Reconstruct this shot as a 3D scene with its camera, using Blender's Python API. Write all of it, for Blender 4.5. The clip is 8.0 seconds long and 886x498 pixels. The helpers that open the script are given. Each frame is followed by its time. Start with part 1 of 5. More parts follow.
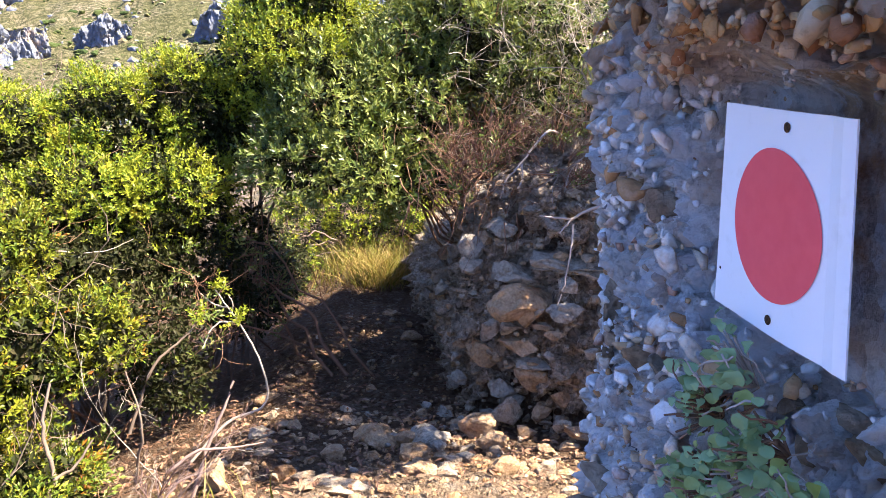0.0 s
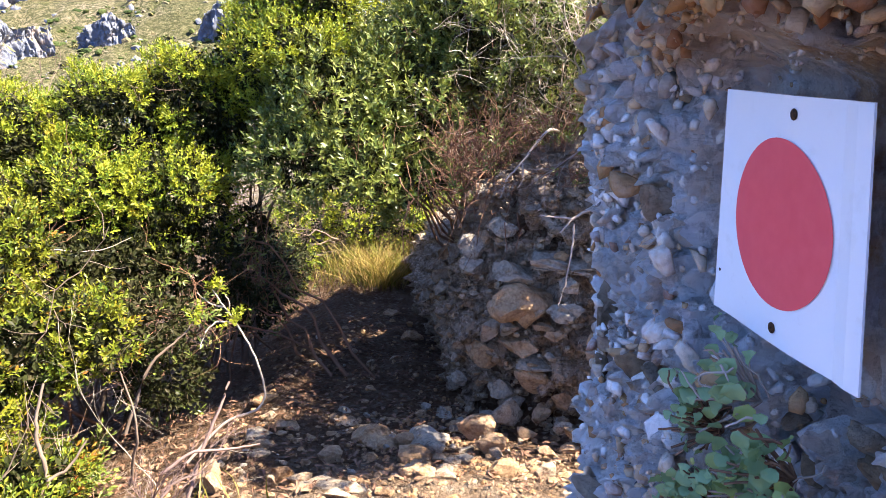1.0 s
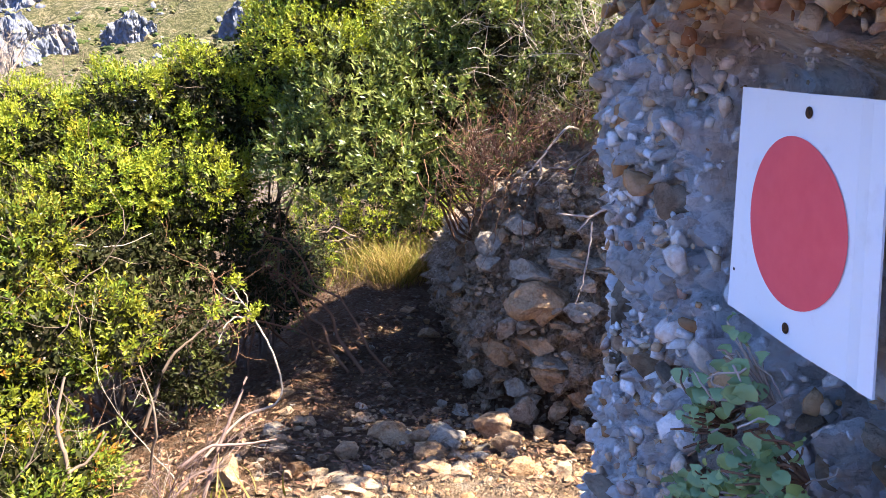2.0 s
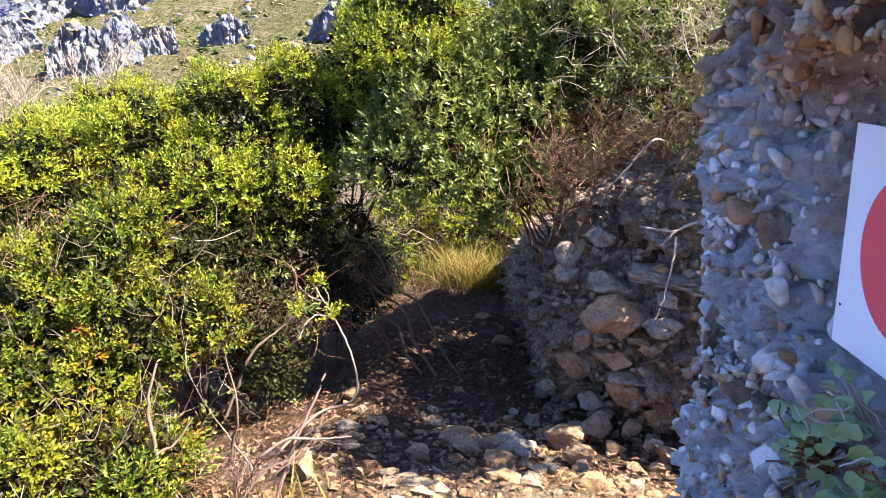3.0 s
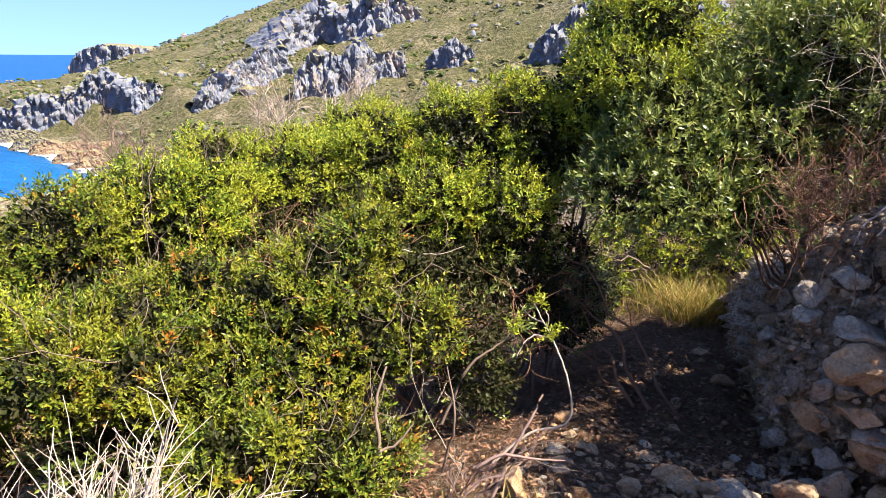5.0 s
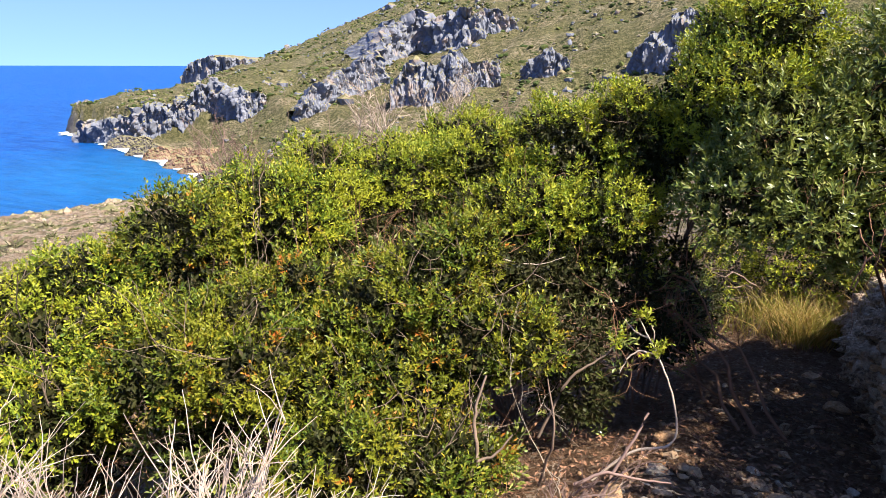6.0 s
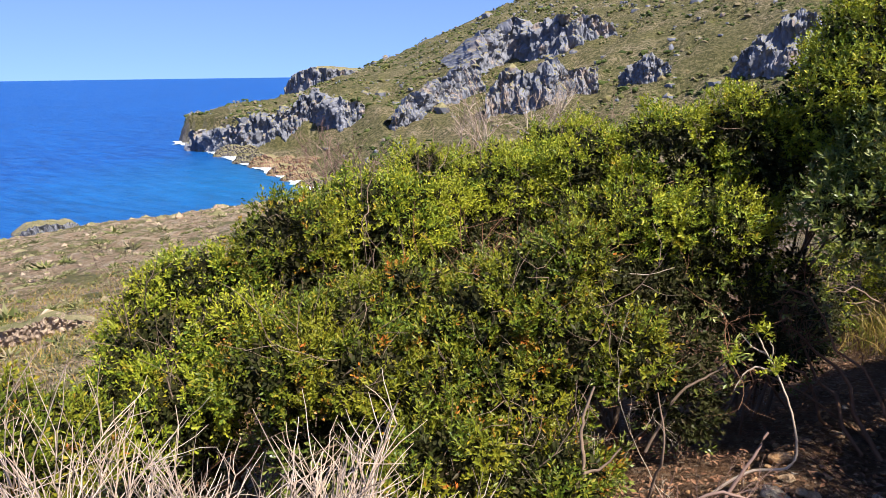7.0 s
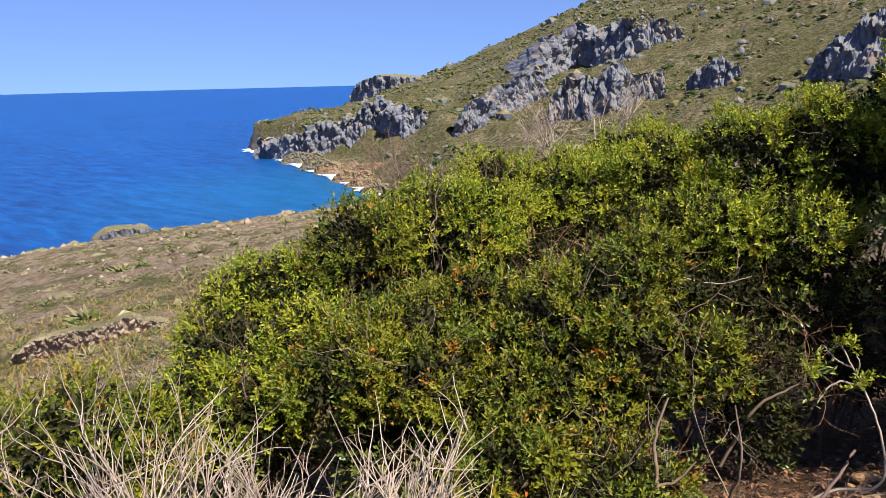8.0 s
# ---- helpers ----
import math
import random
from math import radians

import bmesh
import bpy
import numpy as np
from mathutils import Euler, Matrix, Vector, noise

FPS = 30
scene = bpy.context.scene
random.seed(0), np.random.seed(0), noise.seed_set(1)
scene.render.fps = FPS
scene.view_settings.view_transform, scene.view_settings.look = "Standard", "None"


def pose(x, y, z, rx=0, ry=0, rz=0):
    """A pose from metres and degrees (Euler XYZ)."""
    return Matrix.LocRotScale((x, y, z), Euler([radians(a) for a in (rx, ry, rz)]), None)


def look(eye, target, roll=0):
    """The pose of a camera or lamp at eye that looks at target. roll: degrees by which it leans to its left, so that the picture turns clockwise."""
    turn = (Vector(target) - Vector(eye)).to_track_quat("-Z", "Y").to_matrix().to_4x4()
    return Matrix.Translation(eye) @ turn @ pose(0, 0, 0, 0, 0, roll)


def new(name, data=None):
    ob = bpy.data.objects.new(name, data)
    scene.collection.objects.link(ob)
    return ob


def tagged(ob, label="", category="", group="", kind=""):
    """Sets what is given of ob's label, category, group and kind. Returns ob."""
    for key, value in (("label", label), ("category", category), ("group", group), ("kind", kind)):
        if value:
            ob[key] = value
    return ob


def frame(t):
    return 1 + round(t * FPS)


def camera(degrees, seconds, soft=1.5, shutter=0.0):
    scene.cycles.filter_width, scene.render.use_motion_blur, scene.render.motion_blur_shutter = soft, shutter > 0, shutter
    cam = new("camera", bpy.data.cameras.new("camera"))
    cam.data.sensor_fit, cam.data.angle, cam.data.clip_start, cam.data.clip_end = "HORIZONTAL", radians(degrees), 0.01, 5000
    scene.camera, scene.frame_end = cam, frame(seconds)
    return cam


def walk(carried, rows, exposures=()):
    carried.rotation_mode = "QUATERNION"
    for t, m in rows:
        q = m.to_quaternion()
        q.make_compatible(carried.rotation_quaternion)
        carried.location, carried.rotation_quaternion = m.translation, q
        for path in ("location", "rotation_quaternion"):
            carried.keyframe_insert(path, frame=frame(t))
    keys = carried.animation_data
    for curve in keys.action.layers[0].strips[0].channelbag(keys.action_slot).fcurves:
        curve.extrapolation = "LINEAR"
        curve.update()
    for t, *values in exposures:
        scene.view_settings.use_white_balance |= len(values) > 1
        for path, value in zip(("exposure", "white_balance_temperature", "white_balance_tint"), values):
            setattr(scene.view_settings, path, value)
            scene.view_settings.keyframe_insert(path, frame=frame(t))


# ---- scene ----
# -- camera and its way --
cam = camera(62.70, 8.0, soft=0.65)
ROWS = [
    (0.0, 0.0006, -0.0004, 1.6506, 73.46, -0.47, -0.01),
    (0.5, 0.0066, 0.0310, 1.6425, 73.49, -0.46, 0.05),
    (1.0, 0.0183, 0.0382, 1.6393, 73.43, -0.56, 0.25),
    (1.2, 0.0230, 0.0390, 1.6387, 73.38, -0.65, 0.56),
    (2.3, 0.0210, 0.0371, 1.6405, 73.20, -0.35, 2.99),
    (2.5, 0.0157, 0.0347, 1.6444, 73.23, -0.32, 4.35),
    (3.0, 0.0051, 0.0214, 1.6534, 73.52, -1.22, 8.11),
    (3.5, -0.0068, 0.0092, 1.6563, 73.86, -1.87, 12.11),
    (4.0, -0.0259, -0.0033, 1.6606, 74.20, -1.90, 16.42),
    (4.5, -0.0466, -0.0157, 1.6635, 74.50, -1.22, 20.72),
    (4.7, -0.0550, -0.0185, 1.6640, 74.67, -0.87, 22.36),
    (5.8, -0.1270, -0.0240, 1.6530, 75.44, -0.32, 30.45),
    (6.0, -0.1377, -0.0318, 1.6540, 75.58, -0.28, 31.89),
    (6.5, -0.1619, -0.0535, 1.6556, 75.91, 0.10, 35.47),
    (7.0, -0.1876, -0.0816, 1.6555, 76.22, 0.63, 39.20),
    (7.5, -0.2056, -0.1030, 1.6562, 76.49, 1.07, 42.10),
    (8.0, -0.2167, -0.1069, 1.6542, 76.81, 1.33, 44.03),
]
walk(cam, [(t, pose(*p)) for t, *p in ROWS], [(0, 2.6), (1.2, 2.6), (3.0, 2.4), (4.5, 2.05), (6.5, 1.5), (8, 1.05)])

# -- daylight: sun high on the landward side --
SUN = Vector((0.74, -0.08, 0.95)).normalized()
world = bpy.data.worlds.new("world")
scene.world = world
world.use_nodes = True
wt = world.node_tree
sky = wt.nodes.new("ShaderNodeTexSky")
sky.sky_type, sky.sun_disc = "NISHITA", False
sky.sun_elevation = math.asin(SUN.z)
sky.sun_rotation = math.atan2(SUN.x, SUN.y)
sky.air_density, sky.dust_density, sky.ozone_density = 1.0, 0.0, 4.0
wt.nodes["Background"].inputs[1].default_value = 0.108
clear = wt.nodes.new("ShaderNodeMix")
clear.data_type, clear.blend_type = "RGBA", "MULTIPLY"
clear.inputs[0].default_value = 1.0
clear.inputs[7].default_value = (0.76, 0.77, 0.98, 1)
high = wt.nodes.new("ShaderNodeVectorMath")
high.inputs[1].default_value = (0, 0, 0.24)
wt.links.new(wt.nodes.new("ShaderNodeTexCoord").outputs["Generated"], high.inputs[0])
wt.links.new(high.outputs[0], sky.inputs[0])
wt.links.new(sky.outputs[0], clear.inputs[6])
wt.links.new(clear.outputs[2], wt.nodes["Background"].inputs[0])
sun = new("sun", bpy.data.lights.new("sun", "SUN"))
sun.data.energy, sun.data.angle, sun.data.color = 5.0, radians(0.53), (1.0, 0.95, 0.86)
sun.matrix_world = look((0, 0, 60), Vector((0, 0, 60)) - SUN)


# -- materials --
class Nodes:
    """A small writer of node materials."""

    def __init__(self, name):
        self.mat = bpy.data.materials.new(name)
        self.mat.use_nodes = True
        self.tree = self.mat.node_tree
        self.bsdf = self.tree.nodes["Principled BSDF"]
        self.out = self.tree.nodes["Material Output"]

    def add(self, kind, **values):
        node = self.tree.nodes.new("ShaderNode" + kind)
        for key, value in values.items():
            if key in node.inputs:
                node.inputs[key].default_value = value
            else:
                setattr(node, key, value)
        return node

    def link(self, a, b):
        self.tree.links.new(a, b)

    def coords(self, scale=1.0, ob=False):
        c = self.add("TexCoord")
        m = self.add("Mapping")
        m.inputs["Scale"].default_value = scale if isinstance(scale, tuple) else (scale, scale, scale)
        self.link(c.outputs["Object" if ob else "Generated"], m.inputs[0])
        return m.outputs[0]

    def place(self):
        return self.add("NewGeometry").outputs["Position"]

    def noise(self, vec, scale, detail=6.0, rough=0.6):
        n = self.add("TexNoise")
        n.inputs["Scale"].default_value, n.inputs["Detail"].default_value, n.inputs["Roughness"].default_value = scale, detail, rough
        self.link(vec, n.inputs["Vector"])
        return n.outputs["Fac"]

    def voronoi(self, vec, scale, feature="F1", out="Distance"):
        n = self.add("TexVoronoi")
        n.feature = feature
        n.inputs["Scale"].default_value = scale
        self.link(vec, n.inputs["Vector"])
        return n.outputs[out]

    def ramp(self, fac, stops):
        n = self.add("ValToRGB")
        r = n.color_ramp
        while len(r.elements) < len(stops):
            r.elements.new(0.5)
        for e, (p, c) in zip(r.elements, stops):
            e.position, e.color = p, (*c, 1) if len(c) == 3 else c
        self.link(fac, n.inputs[0])
        return n.outputs["Color"]

    def mix(self, fac, a, b, blend="MIX"):
        n = self.add("Mix")
        n.data_type, n.blend_type = "RGBA", blend
        if isinstance(fac, (int, float)):
            n.inputs[0].default_value = fac
        else:
            self.link(fac, n.inputs[0])
        for socket, v in ((n.inputs[6], a), (n.inputs[7], b)):
            if isinstance(v, tuple):
                socket.default_value = (*v, 1)
            else:
                self.link(v, socket)
        return n.outputs[2]

    def math(self, op, a, b=0.0):
        n = self.add("Math")
        n.operation = op
        for socket, v in ((n.inputs[0], a), (n.inputs[1], b)):
            if isinstance(v, (int, float)):
                socket.default_value = v
            else:
                self.link(v, socket)
        return n.outputs[0]

    def island(self):
        return self.add("NewGeometry").outputs["Random Per Island"]

    def object_random(self):
        return self.add("ObjectInfo").outputs["Random"]

    def bump(self, height, strength=0.5, distance=0.02, over=None):
        n = self.add("Bump")
        n.inputs["Strength"].default_value, n.inputs["Distance"].default_value = strength, distance
        self.link(height, n.inputs["Height"])
        if over is not None:
            self.link(over, n.inputs["Normal"])
        return n.outputs[0]

    def done(self, colour=None, rough=0.8, normal=None, spec=0.3, metal=0.0):
        if colour is not None:
            if isinstance(colour, tuple):
                self.bsdf.inputs["Base Color"].default_value = (*colour, 1)
            else:
                self.link(colour, self.bsdf.inputs["Base Color"])
        if isinstance(rough, float):
            self.bsdf.inputs["Roughness"].default_value = rough
        else:
            self.link(rough, self.bsdf.inputs["Roughness"])
        self.bsdf.inputs["Specular IOR Level"].default_value = spec
        self.bsdf.inputs["Metallic"].default_value = metal
        if normal is not None:
            self.link(normal, self.bsdf.inputs["Normal"])
        return self.mat


def leaf_material(name, stops, through_light, patch=(0.2, 0.3, 0.01), patch_share=0.5, red=0.0, gloss=0.22):
    """Leathery leaves: each its own tone, whole sprays yellower, light shining through."""
    n = Nodes(name)
    p = n.place()
    own = n.ramp(n.island(), stops)
    wide = n.ramp(n.noise(p, 3.5, 3.0), [(0.42, (0, 0, 0)), (0.62, (1, 1, 1))])
    col = n.mix(n.math("MULTIPLY", wide, patch_share), own, patch)
    if red:
        spots = n.ramp(n.noise(p, 5.5, 3.0), [(0.6, (0, 0, 0)), (0.67, (red, red, red))])
        col = n.mix(n.math("MULTIPLY", spots, n.island()), col, (0.5, 0.12, 0.025))
    n.done(col, 0.5 - gloss * 0.4, spec=gloss)
    t = n.add("BsdfTranslucent")
    n.link(n.mix(0.35, col, through_light), t.inputs["Color"])
    m = n.add("MixShader")
    m.inputs[0].default_value = 0.2
    n.link(n.bsdf.outputs[0], m.inputs[1])
    n.link(t.outputs[0], m.inputs[2])
    n.link(m.outputs[0], n.out.inputs[0])
    return n.mat


LENTISK = leaf_material("lentisk_leaf", [(0.0, (0.044, 0.083, 0.012)), (0.4, (0.121, 0.171, 0.013)), (0.8, (0.256, 0.279, 0.023)), (1.0, (0.383, 0.336, 0.029))], (0.462, 0.473, 0.013), (0.334, 0.319, 0.022), 0.6, 0.35)
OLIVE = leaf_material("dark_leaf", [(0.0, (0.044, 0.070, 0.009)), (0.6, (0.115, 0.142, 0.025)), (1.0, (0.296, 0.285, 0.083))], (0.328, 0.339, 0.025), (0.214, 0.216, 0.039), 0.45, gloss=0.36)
REDDISH = leaf_material("mixed_leaf", [(0.0, (0.041, 0.069, 0.008)), (0.6, (0.100, 0.138, 0.012)), (0.88, (0.191, 0.188, 0.020)), (1.0, (0.278, 0.201, 0.020))], (0.381, 0.336, 0.010), (0.238, 0.212, 0.014), 0.55, 1.0)
# Near-black leaf whose colour stands for the shade inside shrubs.
SHADE_LEAF = leaf_material("shade_leaf", [(0.0, (0.018, 0.020, 0.006)), (0.6, (0.034, 0.040, 0.010)), (1.0, (0.060, 0.048, 0.022))], (0.04, 0.04, 0.01), (0.05, 0.035, 0.02), 0.3, gloss=0.1)
GRASS = leaf_material("grass_blade", [(0.0, (0.086, 0.116, 0.013)), (0.4, (0.174, 0.174, 0.025)), (0.7, (0.333, 0.220, 0.064)), (1.0, (0.414, 0.261, 0.114))], (0.333, 0.278, 0.032), (0.333, 0.197, 0.064), 0.5)
FLESHY = leaf_material("fleshy_leaf", [(0.0, (0.16, 0.25, 0.1)), (0.7, (0.28, 0.38, 0.17)), (1.0, (0.4, 0.42, 0.07))], (0.35, 0.42, 0.1), (0.3, 0.4, 0.2), 0.4)


def bark_material(name, stops):
    n = Nodes(name)
    p = n.place()
    col = n.mix(n.math("MULTIPLY", n.noise(p, 60.0, 4.0), 0.7), n.ramp(n.island(), stops), n.ramp(n.noise(p, 9.0), [(0.3, stops[0][1]), (0.7, stops[-1][1])]))
    return n.done(col, 0.9, n.bump(n.noise(p, 160.0, 3.0), 0.5, 0.003), spec=0.15)


BARK = bark_material("brown_bark", [(0.0, (0.1, 0.065, 0.045)), (0.6, (0.19, 0.13, 0.09)), (1.0, (0.28, 0.2, 0.15))])
RED_TWIG = bark_material("reddish_twig", [(0.0, (0.118, 0.052, 0.029)), (1.0, (0.288, 0.155, 0.091))])
DRY = bark_material("bleached_wood", [(0.0, (0.265, 0.180, 0.125)), (0.5, (0.404, 0.303, 0.229)), (1.0, (0.545, 0.441, 0.369))])
TAN_WOOD = bark_material("tan_wood", [(0.0, (0.208, 0.146, 0.094)), (0.5, (0.343, 0.260, 0.187)), (1.0, (0.499, 0.406, 0.322))])
PINK_DRY = bark_material("pinkish_dry_twig", [(0.0, (0.171, 0.096, 0.073)), (1.0, (0.277, 0.184, 0.150))])


def stone_material(name, stops, stain=(0.4, 0.17, 0.05), stain_share=0.5, grain=60.0):
    n = Nodes(name)
    p = n.coords(1.0, ob=True)
    w = n.place()
    base = n.ramp(n.noise(w, 7.0, 8.0, 0.65), stops)
    base = n.mix(n.math("MULTIPLY", n.object_random(), 0.35), base, stops[-1][1])
    rust = n.ramp(n.noise(w, 5.0, 5.0), [(0.55, (0, 0, 0)), (0.7, (1, 1, 1))])
    base = n.mix(n.math("MULTIPLY", rust, stain_share), base, stain)
    speck = n.ramp(n.noise(w, grain, 4.0), [(0.35, (0.55, 0.55, 0.55)), (0.6, (1, 1, 1))])
    base = n.mix(0.7, base, n.mix(1.0, base, speck, "MULTIPLY"))
    h = n.math("ADD", n.noise(w, grain * 0.6, 8.0, 0.7), n.math("MULTIPLY", n.voronoi(w, grain * 0.4), 0.5))
    crust = n.bump(n.noise(w, grain * 0.25, 9.0, 0.75), 1.0, 1.6 / grain)
    dirt = n.ramp(n.noise(w, grain * 0.2, 7.0, 0.7), [(0.35, (0.45, 0.36, 0.29)), (0.5, (1, 1, 1))])
    base = n.mix(0.85, base, n.mix(1.0, base, dirt, "MULTIPLY"))
    return n.done(base, 0.9, n.bump(h, 0.8, 0.9 / grain, crust), spec=0.2)


LIMESTONE = stone_material("grey_limestone", [(0.25, (0.250, 0.191, 0.135)), (0.5, (0.400, 0.321, 0.234)), (0.8, (0.560, 0.456, 0.336))], (0.380, 0.177, 0.066), 0.6)
OCHRE = stone_material("ochre_stone", [(0.25, (0.323, 0.170, 0.075)), (0.55, (0.494, 0.297, 0.150)), (0.85, (0.608, 0.442, 0.285))], (0.475, 0.170, 0.038), 0.6)
GREY_BLUE = stone_material("blue_grey_pebble", [(0.2, (0.60, 0.60, 0.61)), (0.55, (0.78, 0.77, 0.76)), (0.85, (0.90, 0.88, 0.85))], (0.440, 0.275, 0.132), 0.35, 140.0)
DARK_PEBBLE = stone_material("dark_pebble", [(0.2, (0.1, 0.1, 0.13)), (0.55, (0.17, 0.17, 0.2)), (0.85, (0.24, 0.24, 0.27))], (0.2, 0.15, 0.12), 0.3, 140.0)
TAN_PEBBLE = stone_material("tan_pebble", [(0.2, (0.255, 0.156, 0.084)), (0.55, (0.391, 0.281, 0.175)), (0.85, (0.510, 0.406, 0.294))], (0.357, 0.156, 0.049), 0.5, 140.0)


def pebble_mix_material():
    n = Nodes("pebble_mix")
    w = n.place()
    col = n.ramp(n.island(), [(0.0, (0.60, 0.59, 0.58)), (0.3, (0.78, 0.76, 0.73)), (0.55, (0.90, 0.87, 0.82)), (0.74, (0.690, 0.598, 0.483)), (0.86, (0.552, 0.345, 0.172)), (0.95, (0.345, 0.184, 0.081)), (1.0, (0.276, 0.287, 0.322))])
    sep = n.add("SeparateXYZ")
    n.link(w, sep.inputs[0])
    crown = n.ramp(n.math("ADD", n.math("SUBTRACT", sep.outputs[2], 1.59), n.math("MULTIPLY", n.noise(w, 12.0, 5.0), 0.16)), [(0.09, (0, 0, 0)), (0.14, (0.95, 0.95, 0.95))])
    col = n.mix(crown, col, n.ramp(n.island(), [(0.1, (0.32, 0.11, 0.03)), (0.5, (0.6, 0.3, 0.09)), (0.8, (0.62, 0.46, 0.3))]))
    rusty = n.ramp(n.noise(w, 9.0, 6.0, 0.65), [(0.5, (0, 0, 0)), (0.6, (0.8, 0.8, 0.8))])
    col = n.mix(rusty, col, n.ramp(n.island(), [(0.1, (0.3, 0.11, 0.03)), (0.6, (0.58, 0.32, 0.11)), (0.9, (0.64, 0.48, 0.32))]))
    speck = n.ramp(n.noise(w, 160.0, 6.0, 0.7), [(0.3, (0.7, 0.67, 0.63)), (0.5, (1, 1, 1))])
    col = n.mix(1.0, col, speck, "MULTIPLY")
    return n.done(col, 0.85, n.bump(n.noise(w, 220.0, 6.0, 0.7), 0.8, 0.004), spec=0.25)


PEBBLES = pebble_mix_material()


def conglomerate_material():
    """Pebbles of many colours in a pale matrix, rusty pockets, an old paint mark."""
    n = Nodes("conglomerate_rock")
    w = n.place()
    warp = n.add("TexNoise")
    warp.inputs["Scale"].default_value, warp.inputs["Detail"].default_value = 30.0, 5.0
    n.link(w, warp.inputs["Vector"])
    bent = n.add("VectorMath")
    bent.operation = "MULTIPLY_ADD"
    bent.inputs[1].default_value = (0.03, 0.03, 0.03)
    n.link(warp.outputs["Color"], bent.inputs[0])
    n.link(w, bent.inputs[2])
    v = bent.outputs[0]
    stones = [(0.2, (0.30, 0.16, 0.08)), (0.3, (0.60, 0.42, 0.26)), (0.38, (0.78, 0.69, 0.57)), (0.46, (0.56, 0.56, 0.57)), (0.56, (0.82, 0.80, 0.77)), (0.66, (0.88, 0.85, 0.80)), (0.8, (0.70, 0.70, 0.72))]
    fine = n.ramp(n.voronoi(v, 62.0, out="Color"), stones)
    wide = n.ramp(n.voronoi(v, 27.0, out="Color"), stones[1:])
    col = n.mix(n.ramp(n.noise(w, 14.0, 4.0), [(0.42, (0, 0, 0)), (0.56, (1, 1, 1))]), fine, wide)
    col = n.mix(0.5, col, (0.90, 0.87, 0.83))
    rust = n.ramp(n.noise(w, 11.0, 7.0, 0.7), [(0.56, (0, 0, 0)), (0.66, (0.85, 0.85, 0.85))])
    rc = n.ramp(n.noise(w, 55.0, 5.0), [(0.3, (0.28, 0.12, 0.045)), (0.5, (0.60, 0.34, 0.14)), (0.68, (0.78, 0.62, 0.44))])
    sep = n.add("SeparateXYZ")
    n.link(w, sep.inputs[0])
    crown = n.ramp(n.math("ADD", n.math("SUBTRACT", sep.outputs[2], 1.59), n.math("MULTIPLY", n.noise(w, 12.0, 5.0), 0.16)), [(0.09, (0, 0, 0)), (0.14, (0.7, 0.7, 0.7))])
    col = n.mix(n.math("MAXIMUM", rust, crown), col, rc)
    pits = n.ramp(n.noise(w, 75.0, 6.0, 0.7), [(0.36, (0.2, 0.16, 0.13)), (0.48, (1, 1, 1))])
    col = n.mix(0.4, col, n.mix(1.0, col, pits, "MULTIPLY"))
    d = n.add("VectorMath")
    d.operation = "DISTANCE"
    d.inputs[1].default_value = (0.235, 0.315, 1.545)
    n.link(w, d.inputs[0])
    spot = n.math("ADD", d.outputs["Value"], n.math("MULTIPLY", n.noise(w, 30.0, 5.0), 0.04))
    col = n.mix(n.ramp(spot, [(0.055, (1, 1, 1)), (0.075, (0, 0, 0))]), col, (0.33, 0.02, 0.03))
    h = n.math("ADD", n.noise(w, 90.0, 9.0, 0.75), n.math("MULTIPLY", n.voronoi(v, 62.0), 0.9))
    return n.done(col, 0.92, n.bump(h, 1.0, 0.016), spec=0.2)


CONGLOMERATE = conglomerate_material()


def earth_material(name, stops, grit):
    n = Nodes(name)
    w = n.place()
    col = n.ramp(n.noise(w, 2.2, 10.0, 0.7), stops)
    litter = n.ramp(n.voronoi(w, 34.0, out="Color"), [(0.3, stops[0][1]), (0.7, grit)])
    col = n.mix(n.ramp(n.noise(w, 20.0, 5.0), [(0.5, (0, 0, 0)), (0.65, (0.8, 0.8, 0.8))]), col, litter)
    crumbs = n.ramp(n.noise(w, 26.0, 9.0, 0.75), [(0.38, (0.4, 0.37, 0.35)), (0.53, (1, 1, 1))])
    col = n.mix(0.9, col, n.mix(1.0, col, crumbs, "MULTIPLY"))
    h = n.math("ADD", n.noise(w, 30.0, 9.0, 0.7), n.math("MULTIPLY", n.voronoi(w, 40.0), 0.6))
    return n.done(col, 0.95, n.bump(h, 1.0, 0.05), spec=0.12)


BANK_EARTH = earth_material("bank_earth", [(0.25, (0.190, 0.126, 0.081)), (0.5, (0.390, 0.274, 0.178)), (0.75, (0.560, 0.419, 0.293))], (0.660, 0.521, 0.383))


